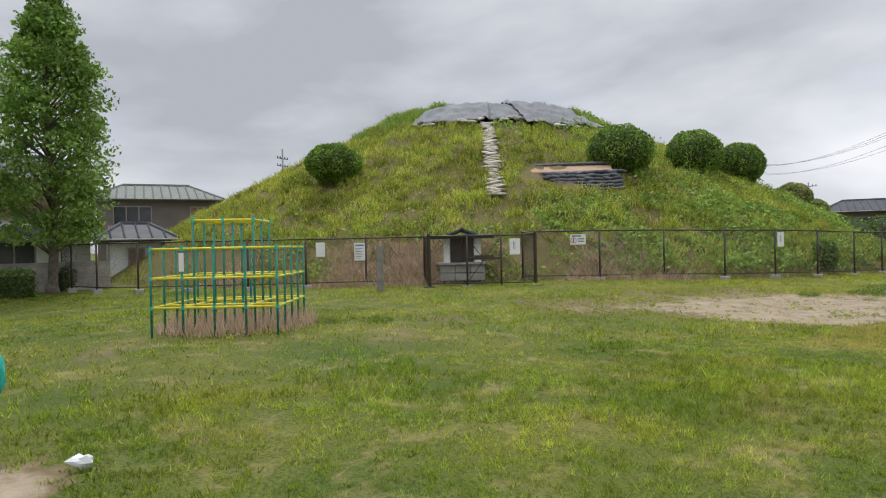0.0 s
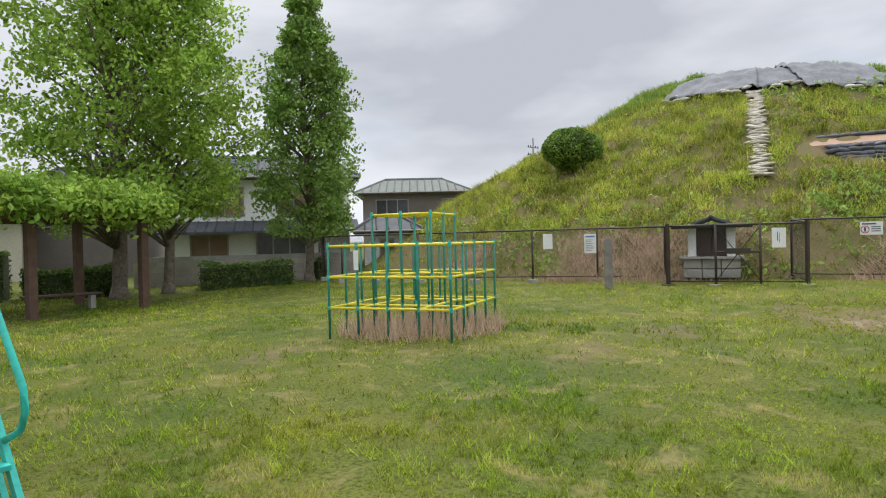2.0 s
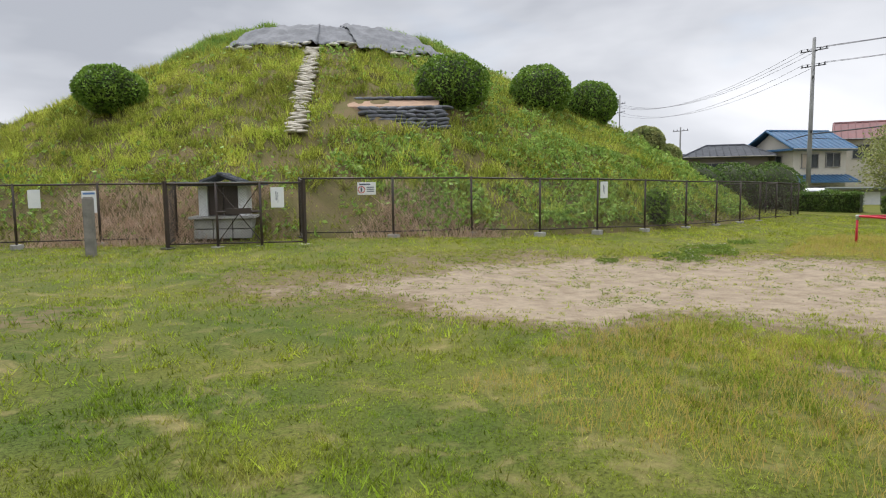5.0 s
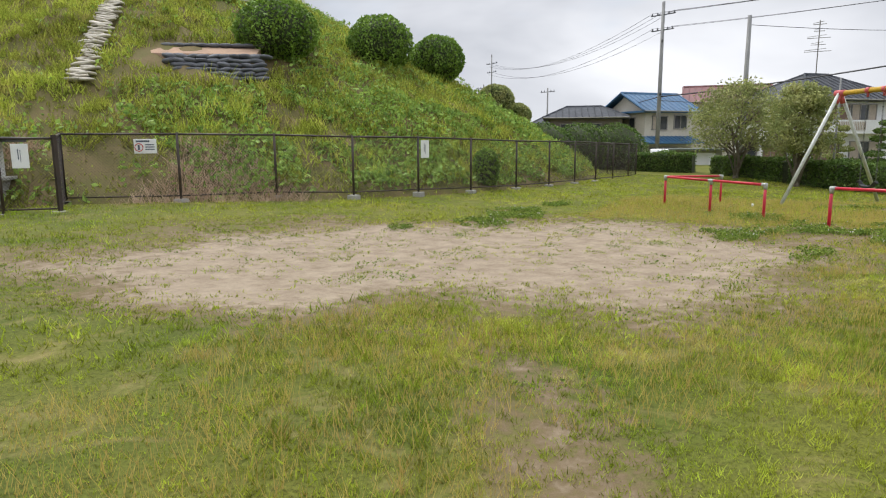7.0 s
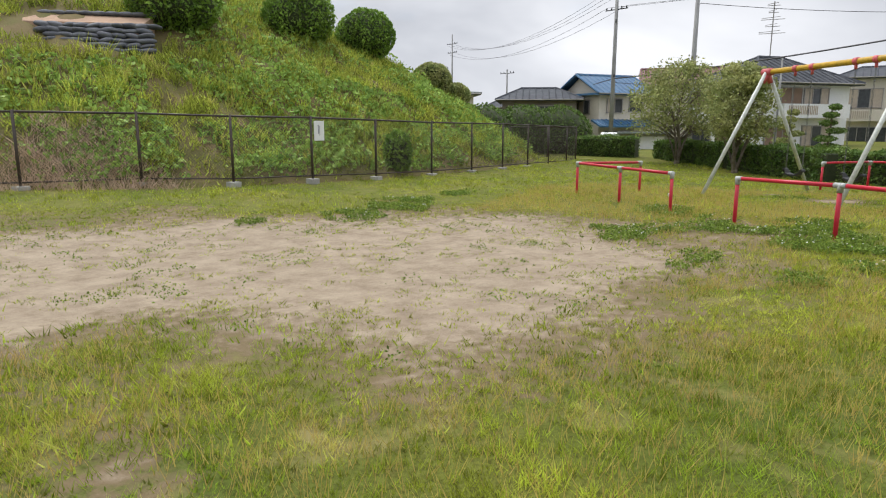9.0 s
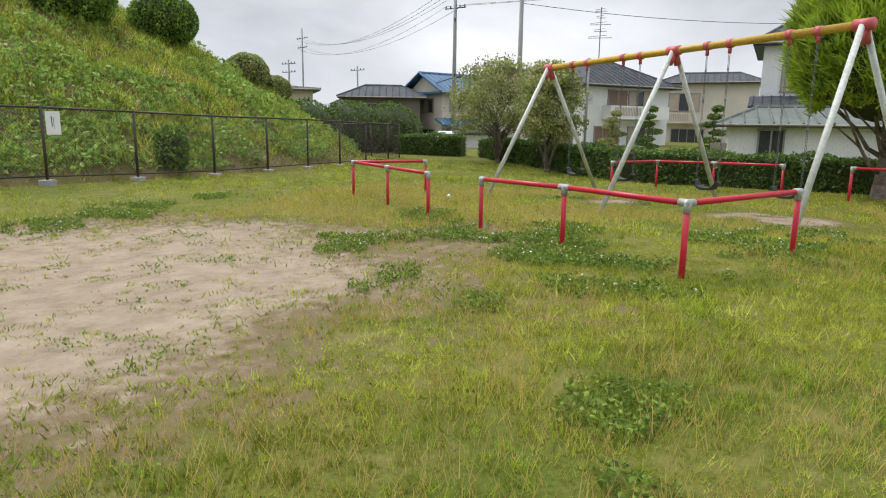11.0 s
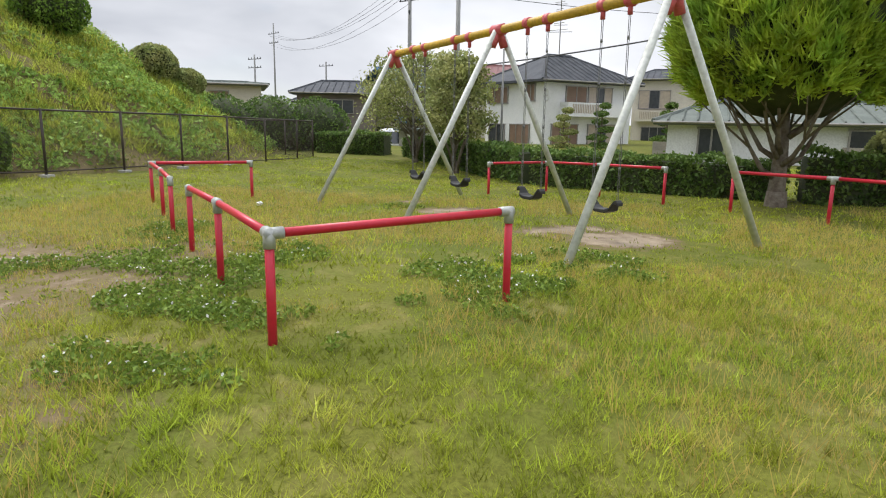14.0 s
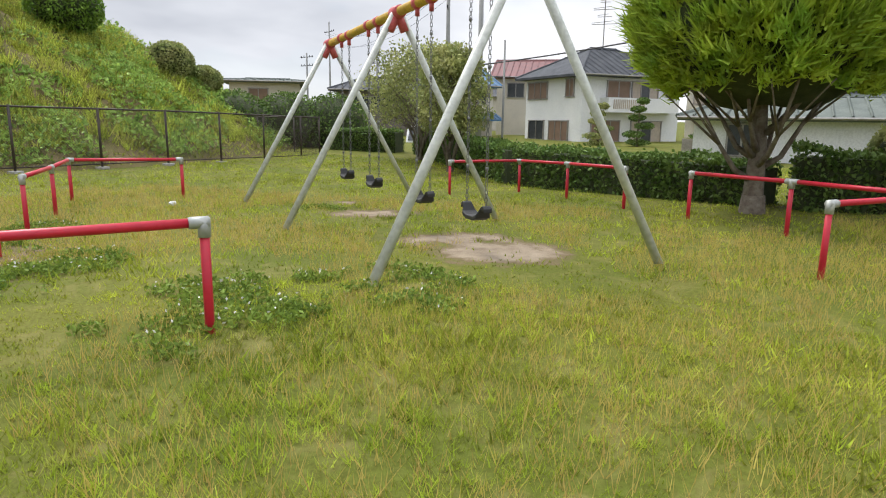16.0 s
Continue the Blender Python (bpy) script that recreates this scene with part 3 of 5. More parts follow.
CLOVER = ((18.4, -3.7, 1.0, 0.9), (19.7, -2.9, 1.1, 0.9), (20.8, -2.7, 0.9, 0.7), (20.7, -1.4, 1.1, 0.9), (20.4, -5.2, 1.2, 0.9), (21.2, -5.9, 1.0, 0.8), (19.8, -0.2, 0.9, 0.7), (22.4, -0.4, 0.9, 0.6),
          (20.9, 4.6, 1.7, 0.9), (18.3, 5.8, 0.5, 0.3), (17.45, -2.5, 0.4, 0.35), (18.1, -1.3, 0.55, 0.35), (25.9, -2.6, 0.5, 0.4), (6.3, 9.0, 0.8, 0.6), (15.4, -3.6, 0.8, 0.4), (23.6, 4.2, 0.8, 0.4))
p = clover(CLOVER, 5600)
p[:, 2] += RNG.uniform(0.01, 0.075, len(p))
tagged(triangles("clover_patch", leaves(p, 0.021, 0), M_CLOVER), "dark green clover patches in the lawn", "clover", kind="stuff")
p = clover(CLOVER[:9], 110)
p[:, 2] += RNG.uniform(0.06, 0.10, len(p))
tagged(triangles("clover_flowers", np.concatenate([leaves(p, 0.013, 0), leaves(p, 0.013, 0)]), M_FLOWER), "small white clover flower heads", "flowers", kind="stuff")
# dark low weeds dotted over the worn earth
x, y = scatter(120, 10.5, 21, -2.5, 8)
p = np.repeat(np.stack([x, y, ground(x, y)], 1), 45, axis=0) + RNG.normal(size=(120 * 45, 3)) * (0.10, 0.10, 0)
p[:, 2] += RNG.uniform(0, 0.05, len(p))
ok = bare(p[:, 0], p[:, 1]) > 0.15
tagged(triangles("ground_weeds", leaves(p[ok], 0.014, 0), M_CLOVER), "low dark weeds on the worn earth", "weeds", kind="stuff")
x, y = scatter(34000, 8.5, 24, -4, 11)
b = bare(x, y)
ok = (b > 0.08) & (RNG.uniform(0, 1, len(x)) < np.clip(1.15 - 1.25 * b, 0.10, 1)) & (fuzz(x, y, 3.2, 6) + 0.6 * fuzz(x, y, 8.0, 2) > 0.9 * b - 0.75)
x, y = x[ok], y[ok]
k = len(x)
tri, tn = tufts(x, y, 9, 0.028, ground, RNG.uniform(0.015, 0.05, k), 0.005, 1.4, 0.32 + RNG.normal(size=k) * 0.2)
tagged(triangles("worn_grass", tri, M_BLADE, None, tn), "thin grass tufts on the worn earth", "grass", kind="stuff")

# ---- the mound's tarpaulin, steps, sandbags ----


def on_mound(p, lift=0.0):
    return Vector((p[0], p[1], mz(p[0], p[1]) + lift))


def radial(angle, r):
    a = radians(angle)
    return MOUND[0] + r * math.cos(a), MOUND[1] + r * math.sin(a)


tarp_parts = thing("tarpaulin", "crumpled grey tarpaulin sheets over the mound's top", "tarpaulin", Matrix.Translation((MOUND[0], MOUND[1], 9.5)))
for k, (a0, a1, r0, r1) in enumerate(((197, 225, 3.0, 9.7), (221, 241, 2.5, 9.4), (236, 265, 3.0, 10.5))):
    s, na, nr = Shape(), 40, 26
    for i in range(na + 1):
        for j in range(nr + 1):
            a, r = a0 + (a1 - a0) * i / na, r0 + (r1 - r0) * j / nr
            r += (0.16 * math.sin(i * 0.33 + k) + 0.10 * math.sin(i * 0.8)) * (j / nr)
            px, py = radial(a, r)
            q = Vector((px, py, 0))
            z = mz(px, py) + 0.22 + 0.03 * k + 0.30 * abs(noise.noise(q * 0.8)) + 0.16 * noise.noise(q * 2.2) - (0.12 if k == 1 else 0) + (0.25 if j < 6 else 0) * noise.noise(q * 0.5 + Vector((9, 9, k)))
            s.v.append((px - MOUND[0], py - MOUND[1], z - 9.5))
    s.f = [(i * (nr + 1) + j, i * (nr + 1) + j + 1, (i + 1) * (nr + 1) + j + 1, (i + 1) * (nr + 1) + j) for i in range(na) for j in range(nr)]
    ob = s.make("sheet", M_TARP, tarp_parts, True)
    so = ob.modifiers.new("thick", "SOLIDIFY")
    so.thickness = 0.03


def pillow(sx, sy, sz):
    return Shape().blob((0, 0, 0), (sx, sy, sz), 10, 6, 0.18, 3.0)


def bag_mesh(name, sx, sy, sz, mat):
    ob = pillow(sx, sy, sz).make(name, mat, None, True)
    me = ob.data
    bpy.data.objects.remove(ob)
    return me


white_bag = bag_mesh("sandbag", 0.26, 0.17, 0.08, M_SANDBAG)
dark_bag = bag_mesh("sandbag", 0.30, 0.19, 0.085, M_BAG)
slab = bag_mesh("stone", 0.27, 0.17, 0.055, M_STONE)
# stone steps straight up the slope
steps = thing("stone_steps", "rough pale stone steps up the grassy mound", "steps", Matrix.Translation(on_mound((20.4, 18.5))))
base = Vector(steps.matrix_world.translation)
for i in range(54):
    t = i / 53
    c = Vector((19.95 + (26.3 - 19.95) * t, 17.9 + (24.15 - 17.9) * t, 0))
    for sgn in (-1, 1):
        q = c + Vector((-0.7, 0.72, 0)) * ((sgn * 0.13) * (1.25 - 0.4 * t) + random.uniform(-0.08, 0.08)) + Vector((random.uniform(-0.12, 0.12), random.uniform(-0.12, 0.12), 0))
        ob = new("stone", slab)
        ob.parent = steps
        ob.location = on_mound(q, 0.09) - base
        ob.rotation_euler = (random.uniform(-0.25, 0.25), random.uniform(-0.25, 0.25), random.uniform(2.0, 2.8))
        k = random.uniform(0.75, 1.15)
        ob.scale = (k, k, k)
# white sandbags along the tarpaulin's lower edge
row = thing("sandbag_row", "white sandbags holding down the tarpaulin's edge", "sandbags", Matrix.Translation(on_mound(radial(230, 8.6))))
base = Vector(row.matrix_world.translation)
for i in range(22):
    a = 200 + (i % 5) * 1.6 + (i // 5) * 15 + random.uniform(-0.8, 0.8)
    ob = new("sandbag", white_bag)
    ob.parent = row
    ob.location = on_mound(radial(a, (9.7 if a < 222 else 9.5 if a < 241 else 10.4) + random.uniform(-0.3, 0.3)), 0.22) - base
    ob.rotation_euler = (random.uniform(-0.3, 0.3), random.uniform(-0.3, 0.3), radians(a + 90) + random.uniform(-0.5, 0.5))
# terrace of dark sandbags cut into the slope
c0, c1 = Vector((22.35, 17.65, 0)), Vector((24.25, 15.05, 0))
terrace = thing("sandbag_terrace", "terrace of stacked dark sandbags cut into the slope", "sandbags", Matrix.Translation((24.2, 17.0, 4.0)))
base = Vector((24.2, 17.0, 4.0))
axis = (c1 - c0).normalized()
inward = Vector((-axis.y, axis.x, 0))
for layer in range(6):
    n = 9 - abs(layer - 5) // 2
    for i in range(n + (layer > 4)):
        t = (i + 0.5 * (layer % 2)) / 8 * (1 - 0.03 * layer) + (0.32 - 0.045 * layer if layer < 7 else 0)
        q = c0 + (c1 - c0) * t + inward * (0.10 * layer)
        q.z = 3.62 + 0.155 * layer
        ob = new("sandbag", dark_bag)
        ob.parent = terrace
        ob.location = q - base
        ob.rotation_euler = (random.uniform(-0.2, 0.2), random.uniform(-0.22, 0.22), math.atan2(axis.y, axis.x) + random.uniform(-0.3, 0.3))
        ob.scale = (random.uniform(0.8, 1.1), 1, random.uniform(0.8, 1.2))
s = Shape()
top = [c0 + inward * 0.75 - axis * 0.5, c1 + inward * 0.75, c1 + inward * 2.1, c0 + inward * 1.9]
for z in (3.7, 4.52):
    s.v += [tuple(Vector((q.x, q.y, z + (0.40 if i > 1 and z > 4.5 else 0))) - base) for i, q in enumerate(top)]
s.f = [(0, 1, 2, 3), (4, 7, 6, 5), (0, 4, 5, 1), (1, 5, 6, 2), (2, 6, 7, 3), (3, 7, 4, 0)]
s.make("earth_shelf", M_EARTH, terrace)
for i in range(9):
    q = c0 + (c1 - c0) * (i / 8) + inward * 1.95
    ob = new("sandbag", dark_bag)
    ob.parent = terrace
    ob.location = Vector((q.x, q.y, 4.95)) - base
    ob.rotation_euler = (0, 0, math.atan2(axis.y, axis.x) + random.uniform(-0.2, 0.2))

# ---- plants ----


def clipped_bush(x, y, z, rx, rz, n=6500, label="round clipped evergreen shrub on the mound", mat=None):
    e = thing("shrub", label, "shrub", Matrix.Translation((x, y, z)), "clipped shrubs on the mound")
    # solid core painted dark as the shade behind the leaves
    Shape().blob((0, 0, rz * 0.9), (rx * 0.9, rx * 0.9, rz * 0.9), 20, 12, 0.12, x).make("inner", M_INNER_SHADE, e, True)
    d = RNG.normal(size=(n, 3))
    d /= np.linalg.norm(d, axis=1)[:, None]
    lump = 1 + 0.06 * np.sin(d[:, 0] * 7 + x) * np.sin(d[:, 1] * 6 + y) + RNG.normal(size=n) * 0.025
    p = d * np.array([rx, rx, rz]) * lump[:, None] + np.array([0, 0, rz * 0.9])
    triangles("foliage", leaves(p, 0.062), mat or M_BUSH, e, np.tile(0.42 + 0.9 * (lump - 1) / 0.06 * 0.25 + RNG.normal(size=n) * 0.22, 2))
    Shape().tube([(0, 0, -0.5), (0, 0, rz * 0.6)], 0.08, 7).make("trunk", M_BARK, e)
    return e


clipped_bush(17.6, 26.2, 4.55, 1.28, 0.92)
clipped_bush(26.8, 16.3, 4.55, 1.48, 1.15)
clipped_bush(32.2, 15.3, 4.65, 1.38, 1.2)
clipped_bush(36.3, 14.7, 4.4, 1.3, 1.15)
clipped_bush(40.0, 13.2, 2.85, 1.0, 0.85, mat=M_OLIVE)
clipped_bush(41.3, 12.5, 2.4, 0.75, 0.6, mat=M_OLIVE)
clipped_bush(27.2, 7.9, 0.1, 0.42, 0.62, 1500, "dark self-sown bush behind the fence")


def tree(name, x, y, height, low, rad, label, mat, clumps, per, leaf, trunk_r, profile, z=0.0, trunks=1, cat="tree"):
    """Tapered trunk, limbs out to clumps of small leaves; profile(t) gives the crown's radius from its foot to its tip."""
    e = thing(name, label, cat, Matrix.Translation((x, y, gz(x, y) + z)))
    g = np.random.default_rng(int(abs(x * 100) + abs(y * 10)))
    s = Shape()
    bend = [(0.10 * math.sin(k * 1.3 + x), 0.10 * math.cos(k * 1.7 + y)) for k in range(7)]
    axis_pts = [(bend[k][0] * (k > 0), bend[k][1] * (k > 0), height * 0.95 * k / 6) for k in range(7)]
    s.tube([(0, 0, -0.2)] + axis_pts, trunk_r * 1.15, 10, trunk_r * 0.15)
    s.tube([(0, 0, -0.2), (0, 0, 0.12), (0, 0, 0.4)], trunk_r * 1.7, 10, trunk_r * 0.9)
    pts, tints = [], []
    for k in range(clumps):
        t = g.uniform(0, 1) ** 0.9
        a = g.uniform(0, 6.283)
        rr = rad * profile(t) * (0.35 + 0.65 * math.sqrt(g.uniform(0, 1))) * g.uniform(0.85, 1.12)
        zz = low + (height - low) * t
        c = np.array([rr * math.cos(a), rr * math.sin(a), zz])
        z0 = max(low * 0.7, zz - rr * 0.8)
        if k % 3 == 0:
            s.tube([(0, 0, z0), tuple(c * 0.5 + np.array([0, 0, z0 * 0.5 + 0.1])), tuple(c)], trunk_r * 0.28, 5, 0.012)
        spread = np.array([0.40, 0.40, 0.26]) * (0.55 + 0.45 * profile(t)) * g.uniform(0.7, 1.3) * min(1.0, rad / 1.6)
        ball = g.normal(size=(per, 3))
        ball *= (1.75 * g.uniform(0.15, 1, per) ** 0.45 / np.linalg.norm(ball, axis=1))[:, None]
        pts.append(c + ball * spread)
        tints.append(np.full(per, g.uniform(0.15, 0.85)))
    s.make("trunk", M_BARK, e, True)
    tn = np.tile(np.concatenate(tints), 2)
    triangles("leaves", leaves(np.concatenate(pts), leaf), mat, e, tn + g.normal(size=len(tn)) * 0.15)
    return e


spindle = lambda t: max(0.05, (math.sin(math.pi * min(1, (t * 0.80 + 0.16))) ** 0.8) * (1 - 0.45 * t))
round_crown = lambda t: max(0.08, math.sin(math.pi * (0.16 + 0.80 * t)) ** 0.7)
tree("tree", 5.7, 26.3, 11.0, 1.9, 2.25, "tall narrow broadleaf tree with dense dark leaves", M_LEAF_DARK, 300, 82, 0.085, 0.17, spindle)
tree("tree", -0.7, 23.6, 12.5, 2.2, 3.1, "tall full broadleaf tree with light green leaves", M_LEAF, 330, 82, 0.085, 0.24, round_crown)
tree("tree", 0.7, 24.4, 11.5, 2.2, 2.9, "tall full broadleaf tree with light green leaves", M_LEAF, 300, 82, 0.085, 0.18, round_crown)
tree("tree", -7.5, 26.0, 8.0, 2.0, 3.2, "broadleaf tree at the park's edge", M_LEAF, 170, 70, 0.11, 0.2, round_crown)
for x, y, h, r, lab in ((39.6, 1.25, 4.1, 1.95, "small pale-leaved tree with spreading stems at the hedge"), (36.3, -1.15, 3.8, 1.1, "small pale-leaved tree with spreading stems at the hedge")):
    e = tree("small_tree", x, y, h, 1.35, r, lab, M_OLIVE, 140, 75, 0.06, 0.09, lambda t: max(0.1, math.sin(math.pi * (0.2 + 0.75 * t)) ** 0.6))
    s = Shape()
    for k in range(5):
        a = k * 1.26 + 0.4
        s.tube([(0, 0, -0.1), (0.25 * math.cos(a), 0.25 * math.sin(a), 0.8), (0.9 * math.cos(a), 0.9 * math.sin(a), 2.2)], 0.06, 6, 0.025)
    s.make("stems", M_BARK, e, True)


def conifer(x, y):
    """Broad clipped conifer: open forked limbs below, upswept sprays of scale leaves above."""
    z0 = gz(x, y)
    e = thing("conifer", "broad egg-shaped conifer with bare forked lower limbs", "tree", Matrix.Translation((x, y, z0)))
    s = Shape()
    s.tube([(0, 0, -0.2), (0, 0.01, 0.3), (0.02, 0, 1.0), (0, 0.04, 2.0), (0, 0, 4.2)], 0.19, 14, 0.07)
    s.tube([(0, 0, -0.2), (0, 0, 0.05), (0, 0, 0.3)], 0.23, 14, 0.18)
    g = np.random.default_rng(5)
    for k in range(11):
        a = k * 2.4 + g.uniform(-0.3, 0.3)
        ca, sa = math.cos(a), math.sin(a)
        zs, rr = g.uniform(0.55, 1.5), g.uniform(0.9, 1.7)
        elbow = Vector((0.5 * rr * ca, 0.5 * rr * sa, zs + 0.45 + 0.25 * g.uniform()))
        s.tube([(0.1 * ca, 0.1 * sa, zs), (0.28 * rr * ca, 0.28 * rr * sa, zs + 0.16), elbow, (rr * ca, rr * sa, 2.1 + 0.4 * g.uniform())], 0.06, 7, 0.018)
        for b in (-0.5, 0.45):
            s.tube([elbow, elbow + Vector((0.4 * math.cos(a + b), 0.4 * math.sin(a + b), 0.35)), elbow + Vector((0.9 * math.cos(a + b), 0.9 * math.sin(a + b), 0.8))], 0.026, 5, 0.01)
    s.make("trunk", M_BARK, e, True)
    # solid core whose dark colour stands for shade in the gaps between sprays
    Shape().blob((0, 0, 3.3), (1.85, 1.85, 1.62), 28, 16, 0.16, 2).make("inner", M_INNER_SHADE, e, True)
    # clumps of sprays over the crown's upper and outer side
    n, per = 2100, 18
    d = g.normal(size=(n, 3))
    d /= np.linalg.norm(d, axis=1)[:, None]
    d = d[d[:, 2] > -0.72]
    n = len(d)
    u = np.arctan2(d[:, 1], d[:, 0])
    lump = 1 + 0.05 * np.sin(u * 7 + d[:, 2] * 5) * np.cos(d[:, 2] * 9 + u * 3) + g.normal(size=n) * 0.035
    c = d * np.array([1.98, 1.98, 1.80]) * lump[:, None] + np.array([0, 0, 3.32])
    lean = np.array([0.0, 0.0, 0.9]) + d * 0.75
    cc, ll = np.repeat(c, per, 0), np.repeat(lean, per, 0)
    tint = np.repeat(0.6 + 0.35 * np.sin(u * 3 + d[:, 2] * 4) * 0.5 + g.normal(size=n) * 0.2, per)
    tri = []
    for k in range(2):
        q = cc + g.normal(size=cc.shape) * 0.055
        w = ll + g.normal(size=cc.shape) * 0.45
        side = np.cross(w, g.normal(size=cc.shape))
        side *= (0.024 / np.linalg.norm(side, axis=1))[:, None]
        tip = q + w * g.uniform(0.08, 0.26, len(cc))[:, None]
        tri.append(np.stack([q - side, q + side, tip], 1))
    tn = np.concatenate([tint, tint]) + g.normal(size=2 * len(tint)) * 0.12
    triangles("foliage", np.concatenate(tri), M_CONIFER, e, tn)
    return e


conifer(28.5, -9.25)


def hedge(p0, p1, height, depth, label, n=0, z=0.0, mat=None):
    """Clipped hedge between two points: a core coloured dark as inner shade, under small leaves."""
    a, b = Vector((*p0, 0)), Vector((*p1, 0))
    length = (b - a).length
    m = Matrix.Translation((a.x, a.y, min(gz(*p0), gz(*p1)) + z)) @ Matrix.Rotation(math.atan2(b.y - a.y, b.x - a.x), 4, "Z")
    e = thing("hedge", label, "hedge", m)
    h = depth / 2
    Shape().box((0.05, -h + 0.08, -0.2), (length - 0.05, h - 0.08, height - 0.10)).make("inner", M_INNER_SHADE, e)
    n = n or int(520 * length * (2 * height + depth))
    k = RNG.uniform(0, 1, n) * (2 * height + depth)
    u = RNG.uniform(0, length, n)
    top = k < depth
    side = np.where(k < depth + height, -1, 1)
    p = np.stack([u, np.where(top, k - h, side * h), np.where(top, height, (k - depth) % height)], 1)
    wave = 0.05 * np.sin(u * 2.1 + p0[0]) + 0.04 * np.sin(u * 5.3)
    p[:, 1] += RNG.normal(size=n) * 0.035 + wave * (~top) * side
    p[:, 2] += (RNG.normal(size=n) * 0.04 + wave) * top
    # tint paints skylight on: top leaves lighter, side leaves darker, random on both
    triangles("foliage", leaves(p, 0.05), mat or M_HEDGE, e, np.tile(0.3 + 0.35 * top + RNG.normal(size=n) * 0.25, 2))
    return e


HEDGE = "clipped dark green hedge along the park's edge"
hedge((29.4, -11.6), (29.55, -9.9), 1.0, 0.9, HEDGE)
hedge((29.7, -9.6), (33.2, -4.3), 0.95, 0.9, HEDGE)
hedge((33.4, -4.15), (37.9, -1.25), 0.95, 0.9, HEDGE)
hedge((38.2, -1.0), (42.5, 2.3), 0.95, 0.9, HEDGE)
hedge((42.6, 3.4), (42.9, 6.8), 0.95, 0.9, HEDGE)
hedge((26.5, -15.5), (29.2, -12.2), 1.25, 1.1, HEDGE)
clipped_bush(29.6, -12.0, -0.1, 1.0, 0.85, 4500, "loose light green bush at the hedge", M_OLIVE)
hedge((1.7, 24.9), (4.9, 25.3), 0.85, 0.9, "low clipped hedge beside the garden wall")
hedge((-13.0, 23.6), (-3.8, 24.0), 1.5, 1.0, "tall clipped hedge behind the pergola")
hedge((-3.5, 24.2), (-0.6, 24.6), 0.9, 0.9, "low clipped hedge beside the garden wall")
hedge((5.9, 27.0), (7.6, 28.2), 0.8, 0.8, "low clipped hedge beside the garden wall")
for q in ((41.5, 11.0), (43.5, 9.6), (45.0, 8.0)):
    clipped_bush(*q, -0.4, 1.7, 1.5, 4500, "dark rounded garden tree beyond the fence", M_HEDGE)

# ---- fence and gate ----
H_FENCE = 1.55


def fence_run(posts, label, bases=True):
    """Posts, rails and chain-link between the points (x, y, foot)."""
    e = thing("chain_link_fence", label, "fence", Matrix.Translation(posts[0]), "fence round the mound")
    o = Vector(posts[0])
    pts = [Vector(p) - o for p in posts]
    up = Vector((0, 0, H_FENCE))
    wires = Shape()
    for i, p in enumerate(pts):
        Shape().tube([p - Vector((0, 0, 0.2)), p + up + Vector((0, 0, 0.04))], 0.032, 8).make("post", M_FENCE, e, True)
        if bases:
            Shape().box((p.x - 0.13, p.y - 0.13, p.z - 0.2), (p.x + 0.13, p.y + 0.13, p.z + 0.005)).make("footing", M_CONC, e, bevel=0.015)
    for p, q in zip(pts, pts[1:]):
        Shape().tube([p + up, q + up], 0.024, 8).make("rail", M_FENCE, e, True)
        Shape().tube([p + Vector((0, 0, 0.08)), q + Vector((0, 0, 0.08))], 0.02, 6).make("rail", M_FENCE, e, True)
        d = (q - p)
        length = d.length
        k, step = 0.0, 0.075
        hh = H_FENCE - 0.1
        while k < length:
            for a, b in ((k, k + hh), (k, k - hh)):
                z0, z1 = 0.08, 0.08 + hh
                if b > length:
                    z1 -= b - length
                    b = length
                if b < 0:
                    z1 -= -b
                    b = 0
                u, v = p + d * (a / length) + Vector((0, 0, z0)), p + d * (b / length) + Vector((0, 0, z1))
                wires.tube([u, v], 0.0026, 3)
            k += step
        k = hh
        while k > 0:
            if k < length:
                wires.tube([p + Vector((0, 0, 0.08 + hh - k)), p + d * (k / length) + Vector((0, 0, 0.08 + hh))], 0.0026, 3)
                wires.tube([q + Vector((0, 0, 0.08 + hh - k)), q - d * (k / length) + Vector((0, 0, 0.08 + hh))], 0.0026, 3)
            k -= step
    tagged(wires.make("chain_link", M_FENCE, e), "dark chain-link wire", kind="stuff")
    return e


GATE_L, GATE_R = (13.5, 14.95), (15.85, 12.65)
REAR_L, REAR_R = (14.55, 16.35), (16.75, 13.9)
left = [REAR_L, (13.17, 17.77), (11.62, 19.06), (10.1, 20.2), (8.6, 21.5), (7.4, 22.6), (6.5, 23.9), (6.2, 25.8), (6.4, 28.0)]
fence_run([(x, y, 0.10) for x, y in left], "dark brown chain-link fence at the mound's foot")
right = [(*REAR_R, 0.19), (18.45, 12.03, 0.18), (20.46, 10.82, 0.165), (21.87, 9.38, 0.11), (23.7, 8.43, 0.09), (25.6, 7.68, 0.04), (27.97, 7.14, -0.02), (30.17, 6.75, -0.04), (32.3, 6.45, -0.06),
         (34.4, 6.2, -0.1), (36.5, 6.0, -0.14), (38.6, 5.8, -0.18), (39.8, 5.7, -0.2), (40.3, 7.2, -0.2), (40.6, 9.2, -0.2)]
fence_run(right, "dark brown chain-link fence at the mound's foot")
fence_run([(*GATE_L, 0.08), (*REAR_L, 0.12)], "short return of chain-link fence beside the gate")
fence_run([(*GATE_R, 0.1), (*REAR_R, 0.19)], "short return of chain-link fence beside the gate")
